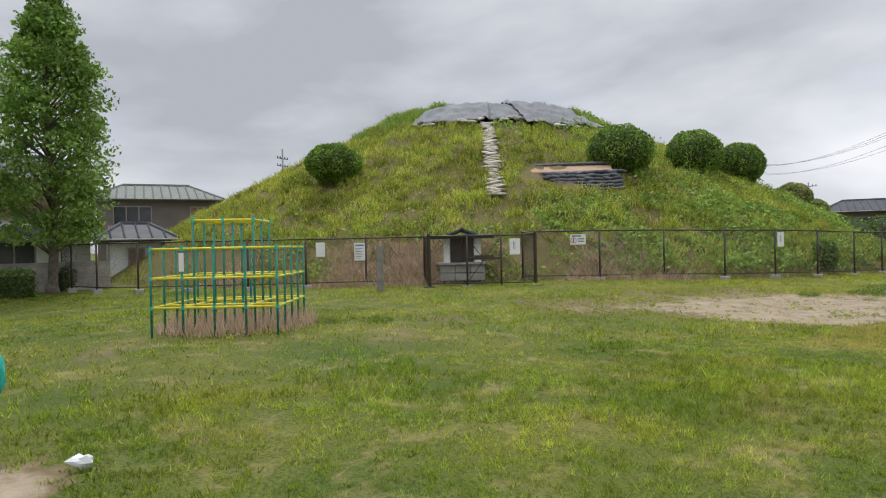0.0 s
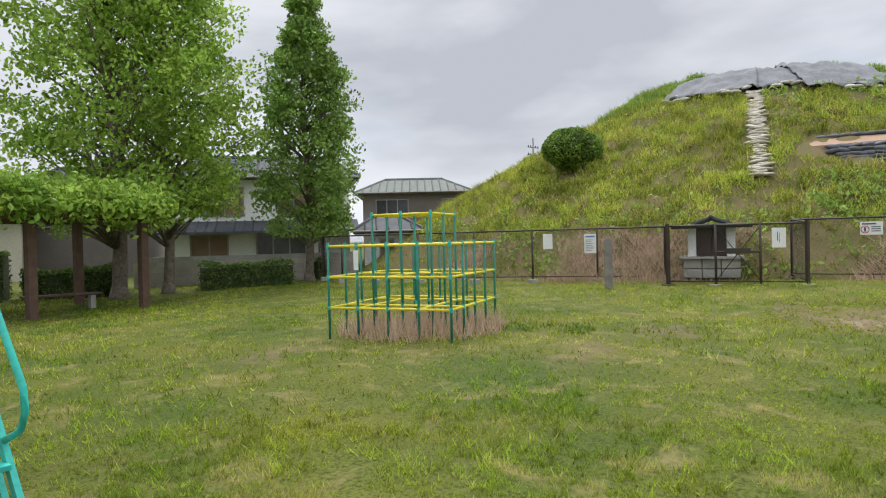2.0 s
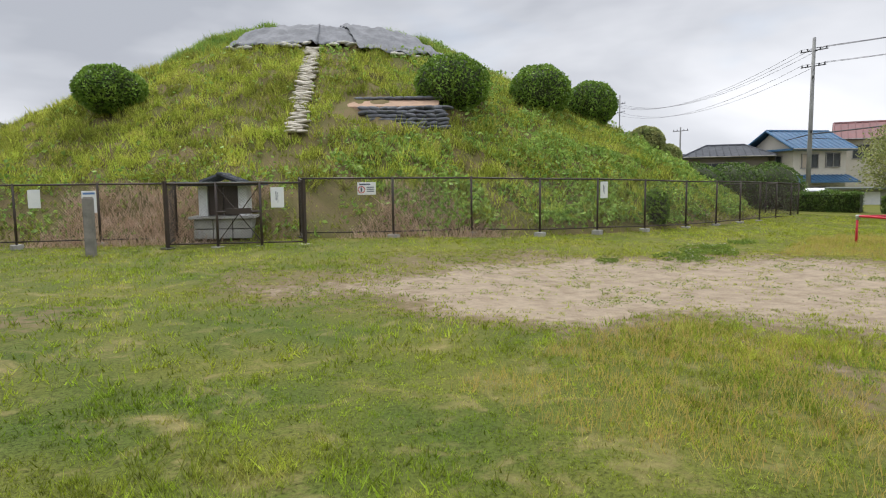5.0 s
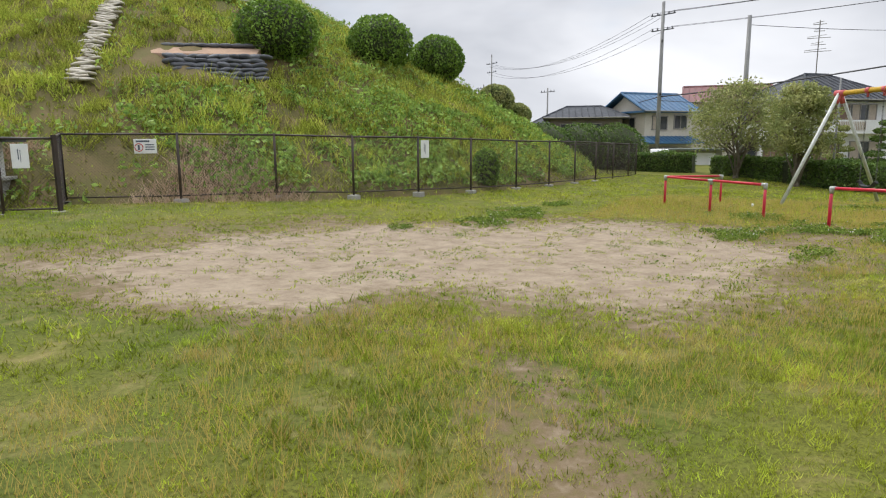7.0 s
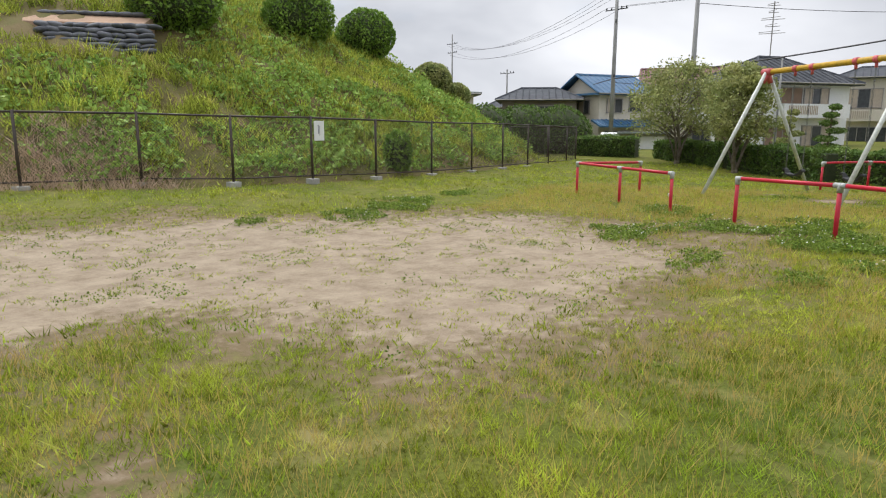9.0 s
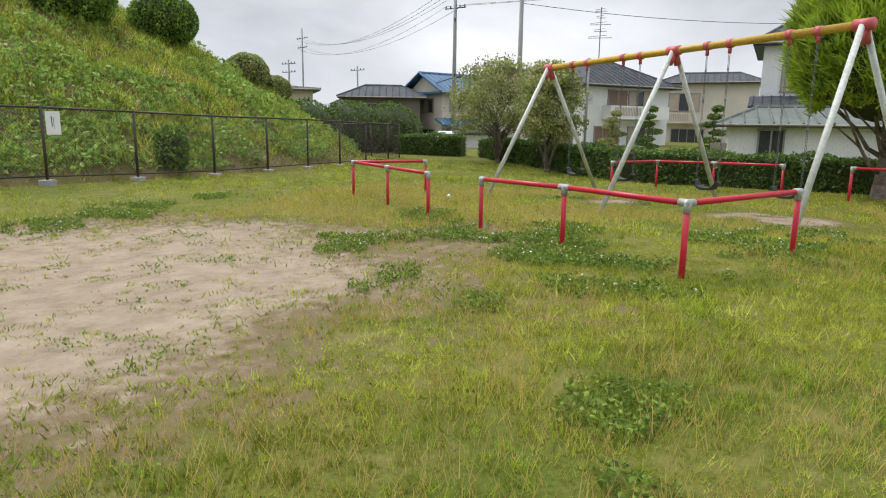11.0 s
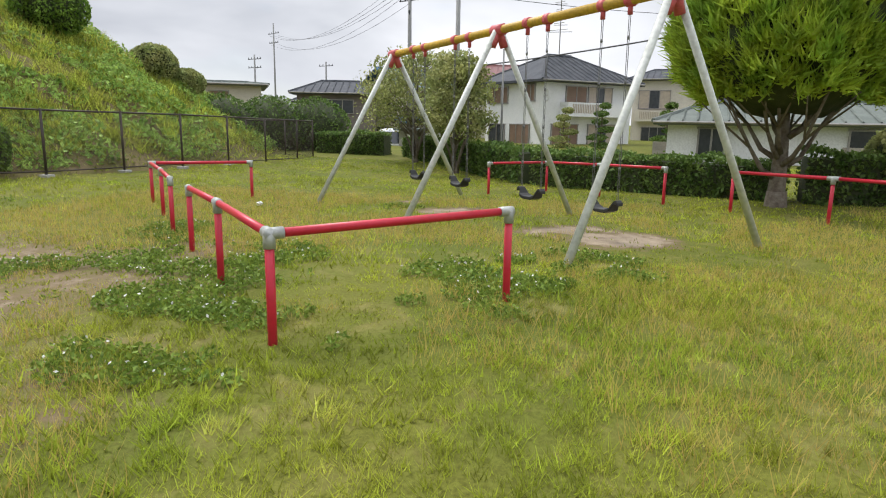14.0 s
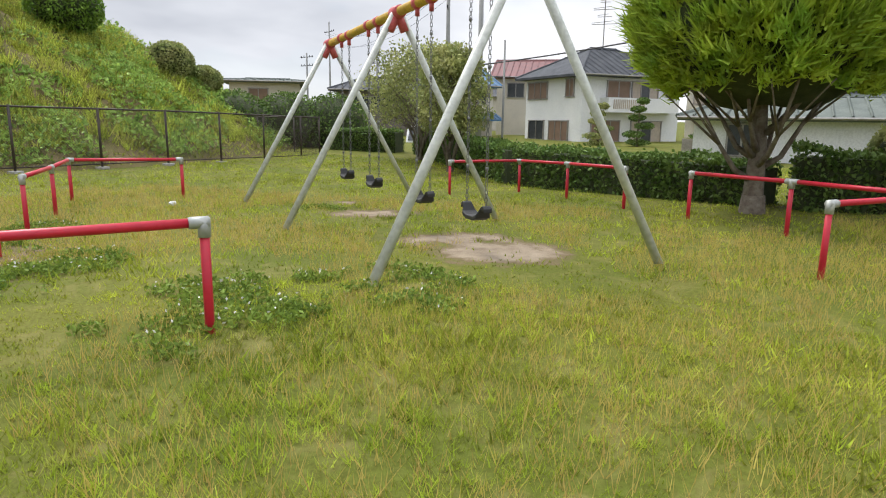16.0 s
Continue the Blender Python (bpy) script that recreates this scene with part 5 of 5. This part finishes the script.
# ---- houses ----
def house(p0, p1, depth, base, eave, ridge, wall, roof, label, windows=(), over=0.55, hip=0.45, bands=(), side=(), gable=False):
    """House whose front runs from p0 to p1 (its left to its right end, seen from the park). windows: (u0, u1, z0, z1, kind) along the front; bands: lean-to roofs (u0, u1, z)."""
    a, b = Vector((*p0, 0)), Vector((*p1, 0))
    L = (b - a).length
    e = thing("house", label, "house", Matrix.Translation((a.x, a.y, base)) @ Matrix.Rotation(math.atan2(b.y - a.y, b.x - a.x), 4, "Z"))
    ev, rd = eave - base, ridge - base
    D = depth
    Shape().box((0, 0, -1), (L, D, ev)).make("wall", wall, e)
    o = over
    r = Shape()
    e0 = [(-o, -o, ev), (L + o, -o, ev), (L + o, D + o, ev), (-o, D + o, ev)]
    k = 0 if gable else hip * (D / 2 + o)
    rg = [(-o + k, D / 2, rd), (L + o - k, D / 2, rd)]
    r.add(e0 + rg + [(x, y, z - 0.16) for x, y, z in e0], ((0, 1, 5, 4), (1, 2, 5), (2, 3, 4, 5), (3, 0, 4), (6, 9, 8, 7), (0, 6, 7, 1), (1, 7, 8, 2), (2, 8, 9, 3), (3, 9, 6, 0)))
    if gable:
        r.f = [f for f in r.f if len(f) != 3]
        Shape().add([(x, y, z) for x in (0, L) for y, z in ((0, ev - 0.05), (D, ev - 0.05), (D / 2, rd - 0.16))], ((0, 1, 2), (3, 5, 4), (0, 2, 5, 3), (1, 4, 5, 2))).make("gable", wall, e)
    r.make("roof", roof, e)
    t = Shape()
    nrib = max(6, int((L + 2 * o) / 0.55))
    for i in range(1, nrib):
        x = -o + (L + 2 * o) * i / nrib
        f = min(1.0, (x + o) / max(k, 0.01), (L + o - x) / max(k, 0.01))
        t.tube([(x, -o, ev + 0.03), (x, -o + (D / 2 + o) * f, ev + 0.03 + (rd - ev) * f)], 0.045, 4)
    t.tube([rg[0], rg[1]], 0.14, 6)
    for q, w in ((0, 0), (3, 0), (1, 1), (2, 1)):
        t.tube([e0[q], rg[w]], 0.10, 6)
    t.make("ridge_tiles", roof, e)
    Shape().tube([(-o, -o - 0.05, ev - 0.05), (L + o, -o - 0.05, ev - 0.05)], 0.06, 6).make("gutter", M_ALU, e)
    turned = Matrix.Translation((0, D, 0)) @ Matrix.Rotation(radians(-90), 4, "Z")
    for u0, u1, z0, z1, kind, m in [(*w, None) for w in windows] + [(*w, turned) for w in side]:
        w = tagged(new("window"), kind=""); w.parent = e
        z0, z1 = z0 - base, z1 - base
        if kind == "balcony":
            Shape().box((u0, -0.9, z0), (u1, -0.82, z1), m).box((u0, -0.9, z0 - 0.12), (u1, 0, z0), m).box((u0, -0.82, z0), (u0 + 0.08, 0, z1), m).box((u1 - 0.08, -0.82, z0), (u1, 0, z1), m).make("balcony", wall, w)
            s = Shape()
            for i in range(int((u1 - u0) * 0.45 / 0.16)):
                s.box((u0 + 0.4 + 0.16 * i, -0.93, z0 + 0.12), (u0 + 0.48 + 0.16 * i, -0.905, z1 - 0.12), m)
            s.make("slats", M_CURTAIN, w)
            continue
        n = max(2, int(round((u1 - u0) / 0.85)))
        f = Shape().box((u0 - 0.07, -0.10, z0 - 0.07), (u1 + 0.07, -0.003, z0), m).box((u0 - 0.07, -0.10, z1), (u1 + 0.07, -0.003, z1 + 0.07), m)
        for i in range(n + 1):
            x = u0 + (u1 - u0) * i / n
            f.box((x - 0.035, -0.095, z0), (x + 0.035, -0.003, z1), m)
        f.make("frame", M_ALU, w)
        for i in range(n):
            x0, x1 = u0 + (u1 - u0) * i / n + 0.036, u0 + (u1 - u0) * (i + 1) / n - 0.036
            mat = M_SHUTTER if kind == "shutter" else (M_CURTAIN if kind == "curtain" and i % 3 != 1 else M_SLOT)
            s = Shape().box((x0, -0.05, z0), (x1, -0.003, z1), m)
            if kind == "shutter":
                for j in range(6):
                    z = z0 + (z1 - z0) * j / 6
                    s.box((x0, -0.062, z + 0.02), (x1, -0.051, z + (z1 - z0) / 6 - 0.02), m)
            s.make("pane", mat, w)
    for u0, u1, z, roofmat in bands:
        z -= base
        Shape().add([(u0, 0, z + 0.55), (u1, 0, z + 0.55), (u1, -1.3, z), (u0, -1.3, z), (u0, 0, z + 0.40), (u1, 0, z + 0.40), (u1, -1.3, z - 0.12), (u0, -1.3, z - 0.12)],
                    ((0, 1, 2, 3), (4, 7, 6, 5), (3, 2, 6, 7), (0, 3, 7, 4), (1, 5, 6, 2))).make("lower_roof", roofmat, e)
        t = Shape()
        for i in range(int((u1 - u0) / 0.45)):
            t.tube([(u0 + 0.2 + 0.45 * i, -1.3, z + 0.03), (u0 + 0.2 + 0.45 * i, 0, z + 0.58)], 0.04, 4)
        t.make("roof_ribs", roofmat, e)
    return e


# white house behind the swings
house((61.2, -1.5), (67.15, -7.5), 7.0, -1.2, 4.4, 6.45, M_PLASTER, M_DARKROOF, "white two-storey house with dark tiled hip roof",
      [(2.0, 3.9, 2.95, 4.0, "shutter"), (4.1, 6.4, 2.95, 4.0, "curtain"), (1.5, 7.6, 2.05, 2.9, "balcony"), (0.8, 3.2, 0.0, 1.35, "shutter"), (4.2, 6.9, -0.3, 1.35, "curtain")],
      over=0.65, hip=0.9, side=[(0.4, 2.9, 2.9, 4.0, "shutter"), (5.2, 6.1, 3.0, 4.1, "shutter"), (3.3, 5.6, 0.0, 1.3, "shutter"), (0.6, 2.6, 0.0, 1.3, "dark")])
e = thing("satellite_dish", "round white satellite dish on a bracket", "dish", Matrix.Translation((60.95, -1.75, 3.35)) @ Matrix.Rotation(radians(-150), 4, "Z"))
d = Shape()
for i in range(5):
    for j in range(16):
        q = 0.42 * i / 4
        d.v.append((q * math.cos(j * math.pi / 8), -0.5 * q * q + 0.1, q * math.sin(j * math.pi / 8)))
d.f = [(i * 16 + j, i * 16 + (j + 1) % 16, (i + 1) * 16 + (j + 1) % 16, (i + 1) * 16 + j) for i in range(4) for j in range(16)]
d.make("bowl", M_WHITE, e, True).modifiers.new("thick", "SOLIDIFY").thickness = 0.02
Shape().tube([(0, 0.1, 0), (0, -0.2, -0.1), (0.2, -0.35, -0.1)], 0.025, 6).make("arm", M_ALU, e)
house((81, -8.0), (80.0, -16.5), 8, -1.0, 5.7, 6.8, M_CREAM, M_DARKROOF, "cream two-storey house with grey roof", [(0.6, 3.4, 3.0, 4.6, "curtain"), (0.4, 4.5, 1.9, 2.8, "balcony"), (1, 4, -0.3, 1.2, "dark")])
house((43.6, -8.4), (42.2, -18.5), 7, -0.5, 1.6, 2.4, M_PLASTER, M_GREYROOF, "low white-walled house with grey-green tiled roof", [(1.2, 2.2, 0.2, 1.3, "dark"), (6.5, 8.5, 0.0, 1.3, "dark")])
house((52.4, -11.2), (50.0, -22.0), 8, -0.5, 6.0, 7.8, M_PLASTER, M_DARKROOF, "white two-storey house with dark tiled roof", [(1.0, 3.6, 3.4, 4.8, "curtain")], bands=[(-0.5, 9, 2.6, M_DARKROOF)])
house((76, 8.5), (77, 1.5), 7, -1.0, 5.2, 6.9, M_CREAM, M_REDROOF, "cream house with a rust-red roof", [(1.0, 2.5, 3.4, 4.6, "dark")], gable=True)
# blue-roofed house
house((66.6, 10.7), (70.7, 7.35), 5.4, -1.2, 4.1, 5.75, M_CREAM, M_BLUEROOF, "cream two-storey house with blue glazed roof tiles",
      [(0.8, 2.4, 2.5, 3.6, "curtain"), (3.2, 4.6, 2.6, 3.7, "dark"), (0.6, 3.6, -0.2, 0.9, "dark")], gable=True, bands=[(-0.8, 5.6, 1.35, M_BLUEROOF)],
      side=[(2.6, 4.1, 2.4, 3.5, "curtain"), (0.8, 4.4, -0.2, 0.9, "dark")])
# garage beside it
e = thing("shed", "grey block shed with a white shutter", "shed", Matrix.Translation((52.0, 4.6, -0.7)) @ Matrix.Rotation(radians(-80), 4, "Z"))
Shape().box((-1.3, 0, -0.5), (1.6, 2.5, 1.6)).make("wall", M_CONC, e)
Shape().box((-0.9, -0.05, 0.5), (1.2, 0.0, 1.45)).make("shutter", M_WHITE, e)
Shape().box((-1.6, -0.5, 1.6), (1.9, 2.8, 1.7)).make("roof", M_GREYROOF, e)
# far row of houses
house((64, 18.5), (66, 12.5), 8, -0.5, 3.6, 4.7, M_BROWNWALL, M_DARKROOF, "brown two-storey house with dark roof", [(1, 4.5, 2.0, 3.0, "dark")])
house((76, 24.5), (79, 17.0), 8, -0.5, 3.3, 4.4, M_BROWNWALL, M_DARKROOF, "brown house with dark roof in the distance", [(1, 4.5, 1.8, 2.8, "dark")])
house((92, 27), (97, 12), 9, -0.5, 4.2, 5.2, M_CREAM, M_DARKROOF, "row of distant houses with grey roofs", [(2, 5, 2, 3.2, "dark"), (8, 12, 2, 3.2, "curtain")])
house((58.0, 24.2), (60.7, 19.8), 8, -0.5, 4.0, 4.3, M_CREAM, M_GREYROOF, "pinkish flat-roofed building beyond the mound", [(1.4, 2.8, 2.6, 3.4, "shutter")], hip=0.3)
# houses at the left
house((0.5, 36.0), (9.2, 34.8), 7, -0.4, 4.9, 6.3, M_PLASTER, M_DARKROOF, "white two-storey house with grey tiled roofs",
      [(1.6, 3.4, 3.0, 4.3, "shutter"), (5.2, 7.4, 3.0, 4.3, "shutter"), (0.8, 2.6, 0.2, 1.9, "shutter"), (4.0, 6.5, 0.2, 1.9, "dark")], bands=[(-0.8, 9.2, 2.1, M_DARKROOF)])
house((9.6, 33.2), (12.0, 32.6), 4, -0.4, 2.0, 2.8, M_PLASTER, M_DARKROOF, "low white annexe with tiled roof", [(0.8, 1.5, 0.2, 1.5, "shutter")])
house((13.3, 48.6), (20.6, 46.2), 8, -0.4, 5.1, 6.4, M_BROWNWALL, M_GREYROOF, "brown-grey two-storey house with grey-green hip roof",
      [(1.0, 3.4, 3.2, 4.5, "dark"), (0.3, 5.0, 2.5, 3.3, "balcony"), (6.0, 7.0, 3.4, 4.5, "shutter"), (1, 5, 0.2, 1.6, "dark")])
house((-16, 34.0), (-6.0, 35.5), 7, -0.4, 3.2, 5.0, M_CREAM, M_DARKROOF, "cream house behind the trees", [(2, 4, 0.5, 2, "dark"), (6, 8, 0.5, 2, "dark")])

house((-6.8, 38.5), (-0.8, 38.0), 6, -0.4, 4.3, 5.8, M_BROWNWALL, M_DARKROOF, "brown two-storey house behind the trees", [(1, 3, 2.6, 3.8, "dark")])


def block_wall(p0, p1, height, base, label):
    """Garden wall of concrete blocks in courses."""
    a, b = Vector((*p0, 0)), Vector((*p1, 0))
    L = (b - a).length
    e = thing("garden_wall", label, "wall", Matrix.Translation((a.x, a.y, base)) @ Matrix.Rotation(math.atan2(b.y - a.y, b.x - a.x), 4, "Z"))
    Shape().box((0, 0.02, -0.4), (L, 0.13, height - 0.02)).make("core", M_CONC, e)
    h, w = 0.2, 0.4
    proto = None
    for j in range(int(height / h)):
        x = -0.2 * (j % 2)
        while x < L - 0.1:
            x0, x1 = max(x, 0), min(x + w, L)
            if x0 == x and x1 == x + w and proto:
                ob = new("block", proto)
                ob.parent = e
            else:
                ob = Shape().box((0, 0, 0.006), (x1 - x0 - 0.012, 0.15, h - 0.006)).make("block", M_BLOCK, e)
                if x0 == x and x1 == x + w:
                    proto = ob.data
            ob.location = (x0, 0, j * h)
            x += w
    return e


block_wall((-0.6, 27.2), (7.8, 26.9), 1.2, -0.15, "beige concrete block garden wall")
block_wall((46.0, -8.0), (40.6, -19.0), 1.0, -0.3, "low concrete garden wall behind the hedge")


# ---- poles and cables ----
def utility_pole(x, y, h, arms, label, r=0.15):
    e = thing("utility_pole", label, "utility pole", Matrix.Translation((x, y, -0.6)))
    Shape().tube([(0, 0, -0.5), (0, 0, h + 0.6)], r, 12, r * 0.62).make("shaft", M_POLE, e, True)
    s = Shape()
    for z, w, yaw in arms:
        d = Vector((math.cos(yaw), math.sin(yaw), 0)) * w
        s.tube([Vector((0, 0, z + 0.6)) - d, Vector((0, 0, z + 0.6)) + d], 0.045, 6)
        for k in (-0.9, -0.45, 0.45, 0.9):
            s.tube([Vector((0, 0, z + 0.6)) + d * k, Vector((0, 0, z + 0.8)) + d * k], 0.05, 6)
    if s.v:
        s.make("crossarm", M_WIRE, e)
    return e


utility_pole(64.5, 9.2, 12.6, [(11.6, 1.1, 1.2), (10.4, 1.0, 1.2), (9.4, 0.6, 0.2), (5.2, 0.6, 0.3)], "grey concrete utility pole with crossarms and cables", 0.2)
utility_pole(48.5, 1.7, 8.3, [], "bare grey concrete pole behind the small trees", 0.17)
utility_pole(104.0, 42.0, 15.0, [(13.6, 1.5, 1.0), (12.3, 1.3, 1.0)], "distant utility pole with crossarms")
utility_pole(88.0, 36.0, 9.0, [(8.5, 1.2, 1.2), (7.5, 1.2, 1.2)], "distant utility pole with crossarms")
utility_pole(92.0, 28.5, 8.5, [(8.0, 1.2, 1.2)], "distant utility pole with crossarms")
utility_pole(35.2, 62.0, 12.0, [(11.0, 0.9, 0.4), (10.2, 0.9, 0.4)], "distant utility pole beyond the mound")
utility_pole(37.9, -2.4, 3.9, [], "thin dark pole beside the hedge", 0.05)
e = thing("tv_antenna", "tall roof antenna mast on the house", "antenna", Matrix.Translation((66.6, -2.0, 6.3)))
s = Shape().tube([(0, 0, -0.5), (0, 0, 4.2)], 0.04, 6)
for k, w in enumerate((0.9, 0.5, 0.8, 0.35, 0.45)):
    s.tube([(0, -w, 1.9 + 0.5 * k), (0, w, 1.9 + 0.5 * k)], 0.025, 5).tube([(0, -w * 0.6, 2.1 + 0.5 * k), (0, w, 2.0 + 0.5 * k)], 0.02, 5)
s.make("mast", M_ALU, e)


def cable(p, q, sag, r, label="thin black overhead cable between utility poles"):
    p, q = Vector(p), Vector(q)
    pts = [p.lerp(q, t / 16) - Vector((0, 0, sag * 4 * (t / 16) * (1 - t / 16))) for t in range(17)]
    e = thing("overhead_cable", label, "cable", Matrix(), "overhead cables")
    Shape().tube(pts, r, 5).make("wire", M_WIRE, e)


for dx, z in ((-0.9, 11.8), (0.0, 11.8), (0.9, 11.8), (-0.8, 10.6), (0.8, 10.6)):
    cable((64.5 + dx * 0.4, 9.2 + dx, z), (104 + dx * 0.5, 42 + dx, z + 1.5), 2.0, 0.014)
    cable((64.5 + dx * 0.4, 9.2 + dx, z), (46 + dx * 0.4, -45 + dx, z + 1.6), 0.9, 0.014)
cable((64.5, 9.2, 5.1), (104, 42, 4.2), 0.8, 0.04)
cable((64.5, 9.2, 5.1), (48.0, -23.0, 8.3), 0.6, 0.05)
cable((64.5, 9.2, 4.8), (75.5, -6.0, 5.6), 0.5, 0.025)
cable((48.5, 1.7, 7.8), (66.0, -22.0, 9.0), 0.6, 0.016)


def cloud_tree(x, y, z, h, mat, label):
    """Cloud-pruned garden tree: a bent stem with flat pads of leaves."""
    e = thing("garden_tree", label, "tree", Matrix.Translation((x, y, z)), "pruned trees in the garden")
    stem = Shape().tube([(0, 0, -0.5), (0.12, 0.05, h * 0.35), (-0.1, 0, h * 0.7), (0, 0, h * 0.95)], 0.09, 7, 0.03)
    pts = []
    for k in range(6):
        a, zz = k * 2.3, h * (0.32 + 0.68 * k / 5)
        r = 0.75 * (1 - 0.1 * k)
        c = np.array([0.5 * r * math.cos(a), 0.5 * r * math.sin(a), zz])
        stem.tube([(0, 0, zz - 0.2), tuple(c)], 0.035, 5)
        b = RNG.normal(size=(420, 3))
        b /= np.linalg.norm(b, axis=1)[:, None]
        pts.append(c + b * np.array([r, r, 0.2]) * RNG.uniform(0.6, 1, 420)[:, None])
    stem.make("trunk", M_BARK, e, True)
    triangles("leaves", leaves(np.concatenate(pts), 0.07), mat, e)


PRUNED = "cloud-pruned evergreen in the house's garden"
cloud_tree(55.5, -5.6, -0.9, 3.4, M_HEDGE, PRUNED)
cloud_tree(55.4, -3.4, -0.9, 3.1, M_OLIVE, PRUNED)
cloud_tree(54.0, -9.2, -0.9, 3.4, M_HEDGE, PRUNED)

# small white van parked beyond the hedge
e = thing("van", "small white van parked beyond the hedge", "van", Matrix.Translation((54.1, 7.0, -0.85)) @ Matrix.Rotation(radians(192), 4, "Z"))
v = [(x, y, z) for y in (-0.72, 0.72) for x, z in ((-1.7, 0.3), (1.6, 0.3), (1.65, 0.85), (1.1, 1.75), (-1.65, 1.8))]
Shape().add(v, ((0, 1, 2, 3, 4), (9, 8, 7, 6, 5), (0, 5, 6, 1), (1, 6, 7, 2), (2, 7, 8, 3), (3, 8, 9, 4), (4, 9, 5, 0))).make("body", M_WHITE, e, bevel=0.06)
Shape().add([(1.645, -0.6, 0.95), (1.645, 0.6, 0.95), (1.2, 0.55, 1.63), (1.2, -0.55, 1.63), (1.60, -0.6, 0.93), (1.60, 0.6, 0.93), (1.15, 0.55, 1.61), (1.15, -0.55, 1.61)],
            ((0, 1, 2, 3), (7, 6, 5, 4), (0, 4, 5, 1), (1, 5, 6, 2), (2, 6, 7, 3), (3, 7, 4, 0))).make("windscreen", M_SLOT, e)
Shape().box((1.55, -0.7, 0.28), (1.72, 0.7, 0.48)).make("bumper", M_WHITE, e, bevel=0.03)
for x in (-1.1, 1.05):
    for y in (-0.68, 0.68):
        Shape().tube([(x, y - 0.08, 0.27), (x, y + 0.08, 0.27)], 0.27, 16).make("wheel", M_RUBBER, e, True)
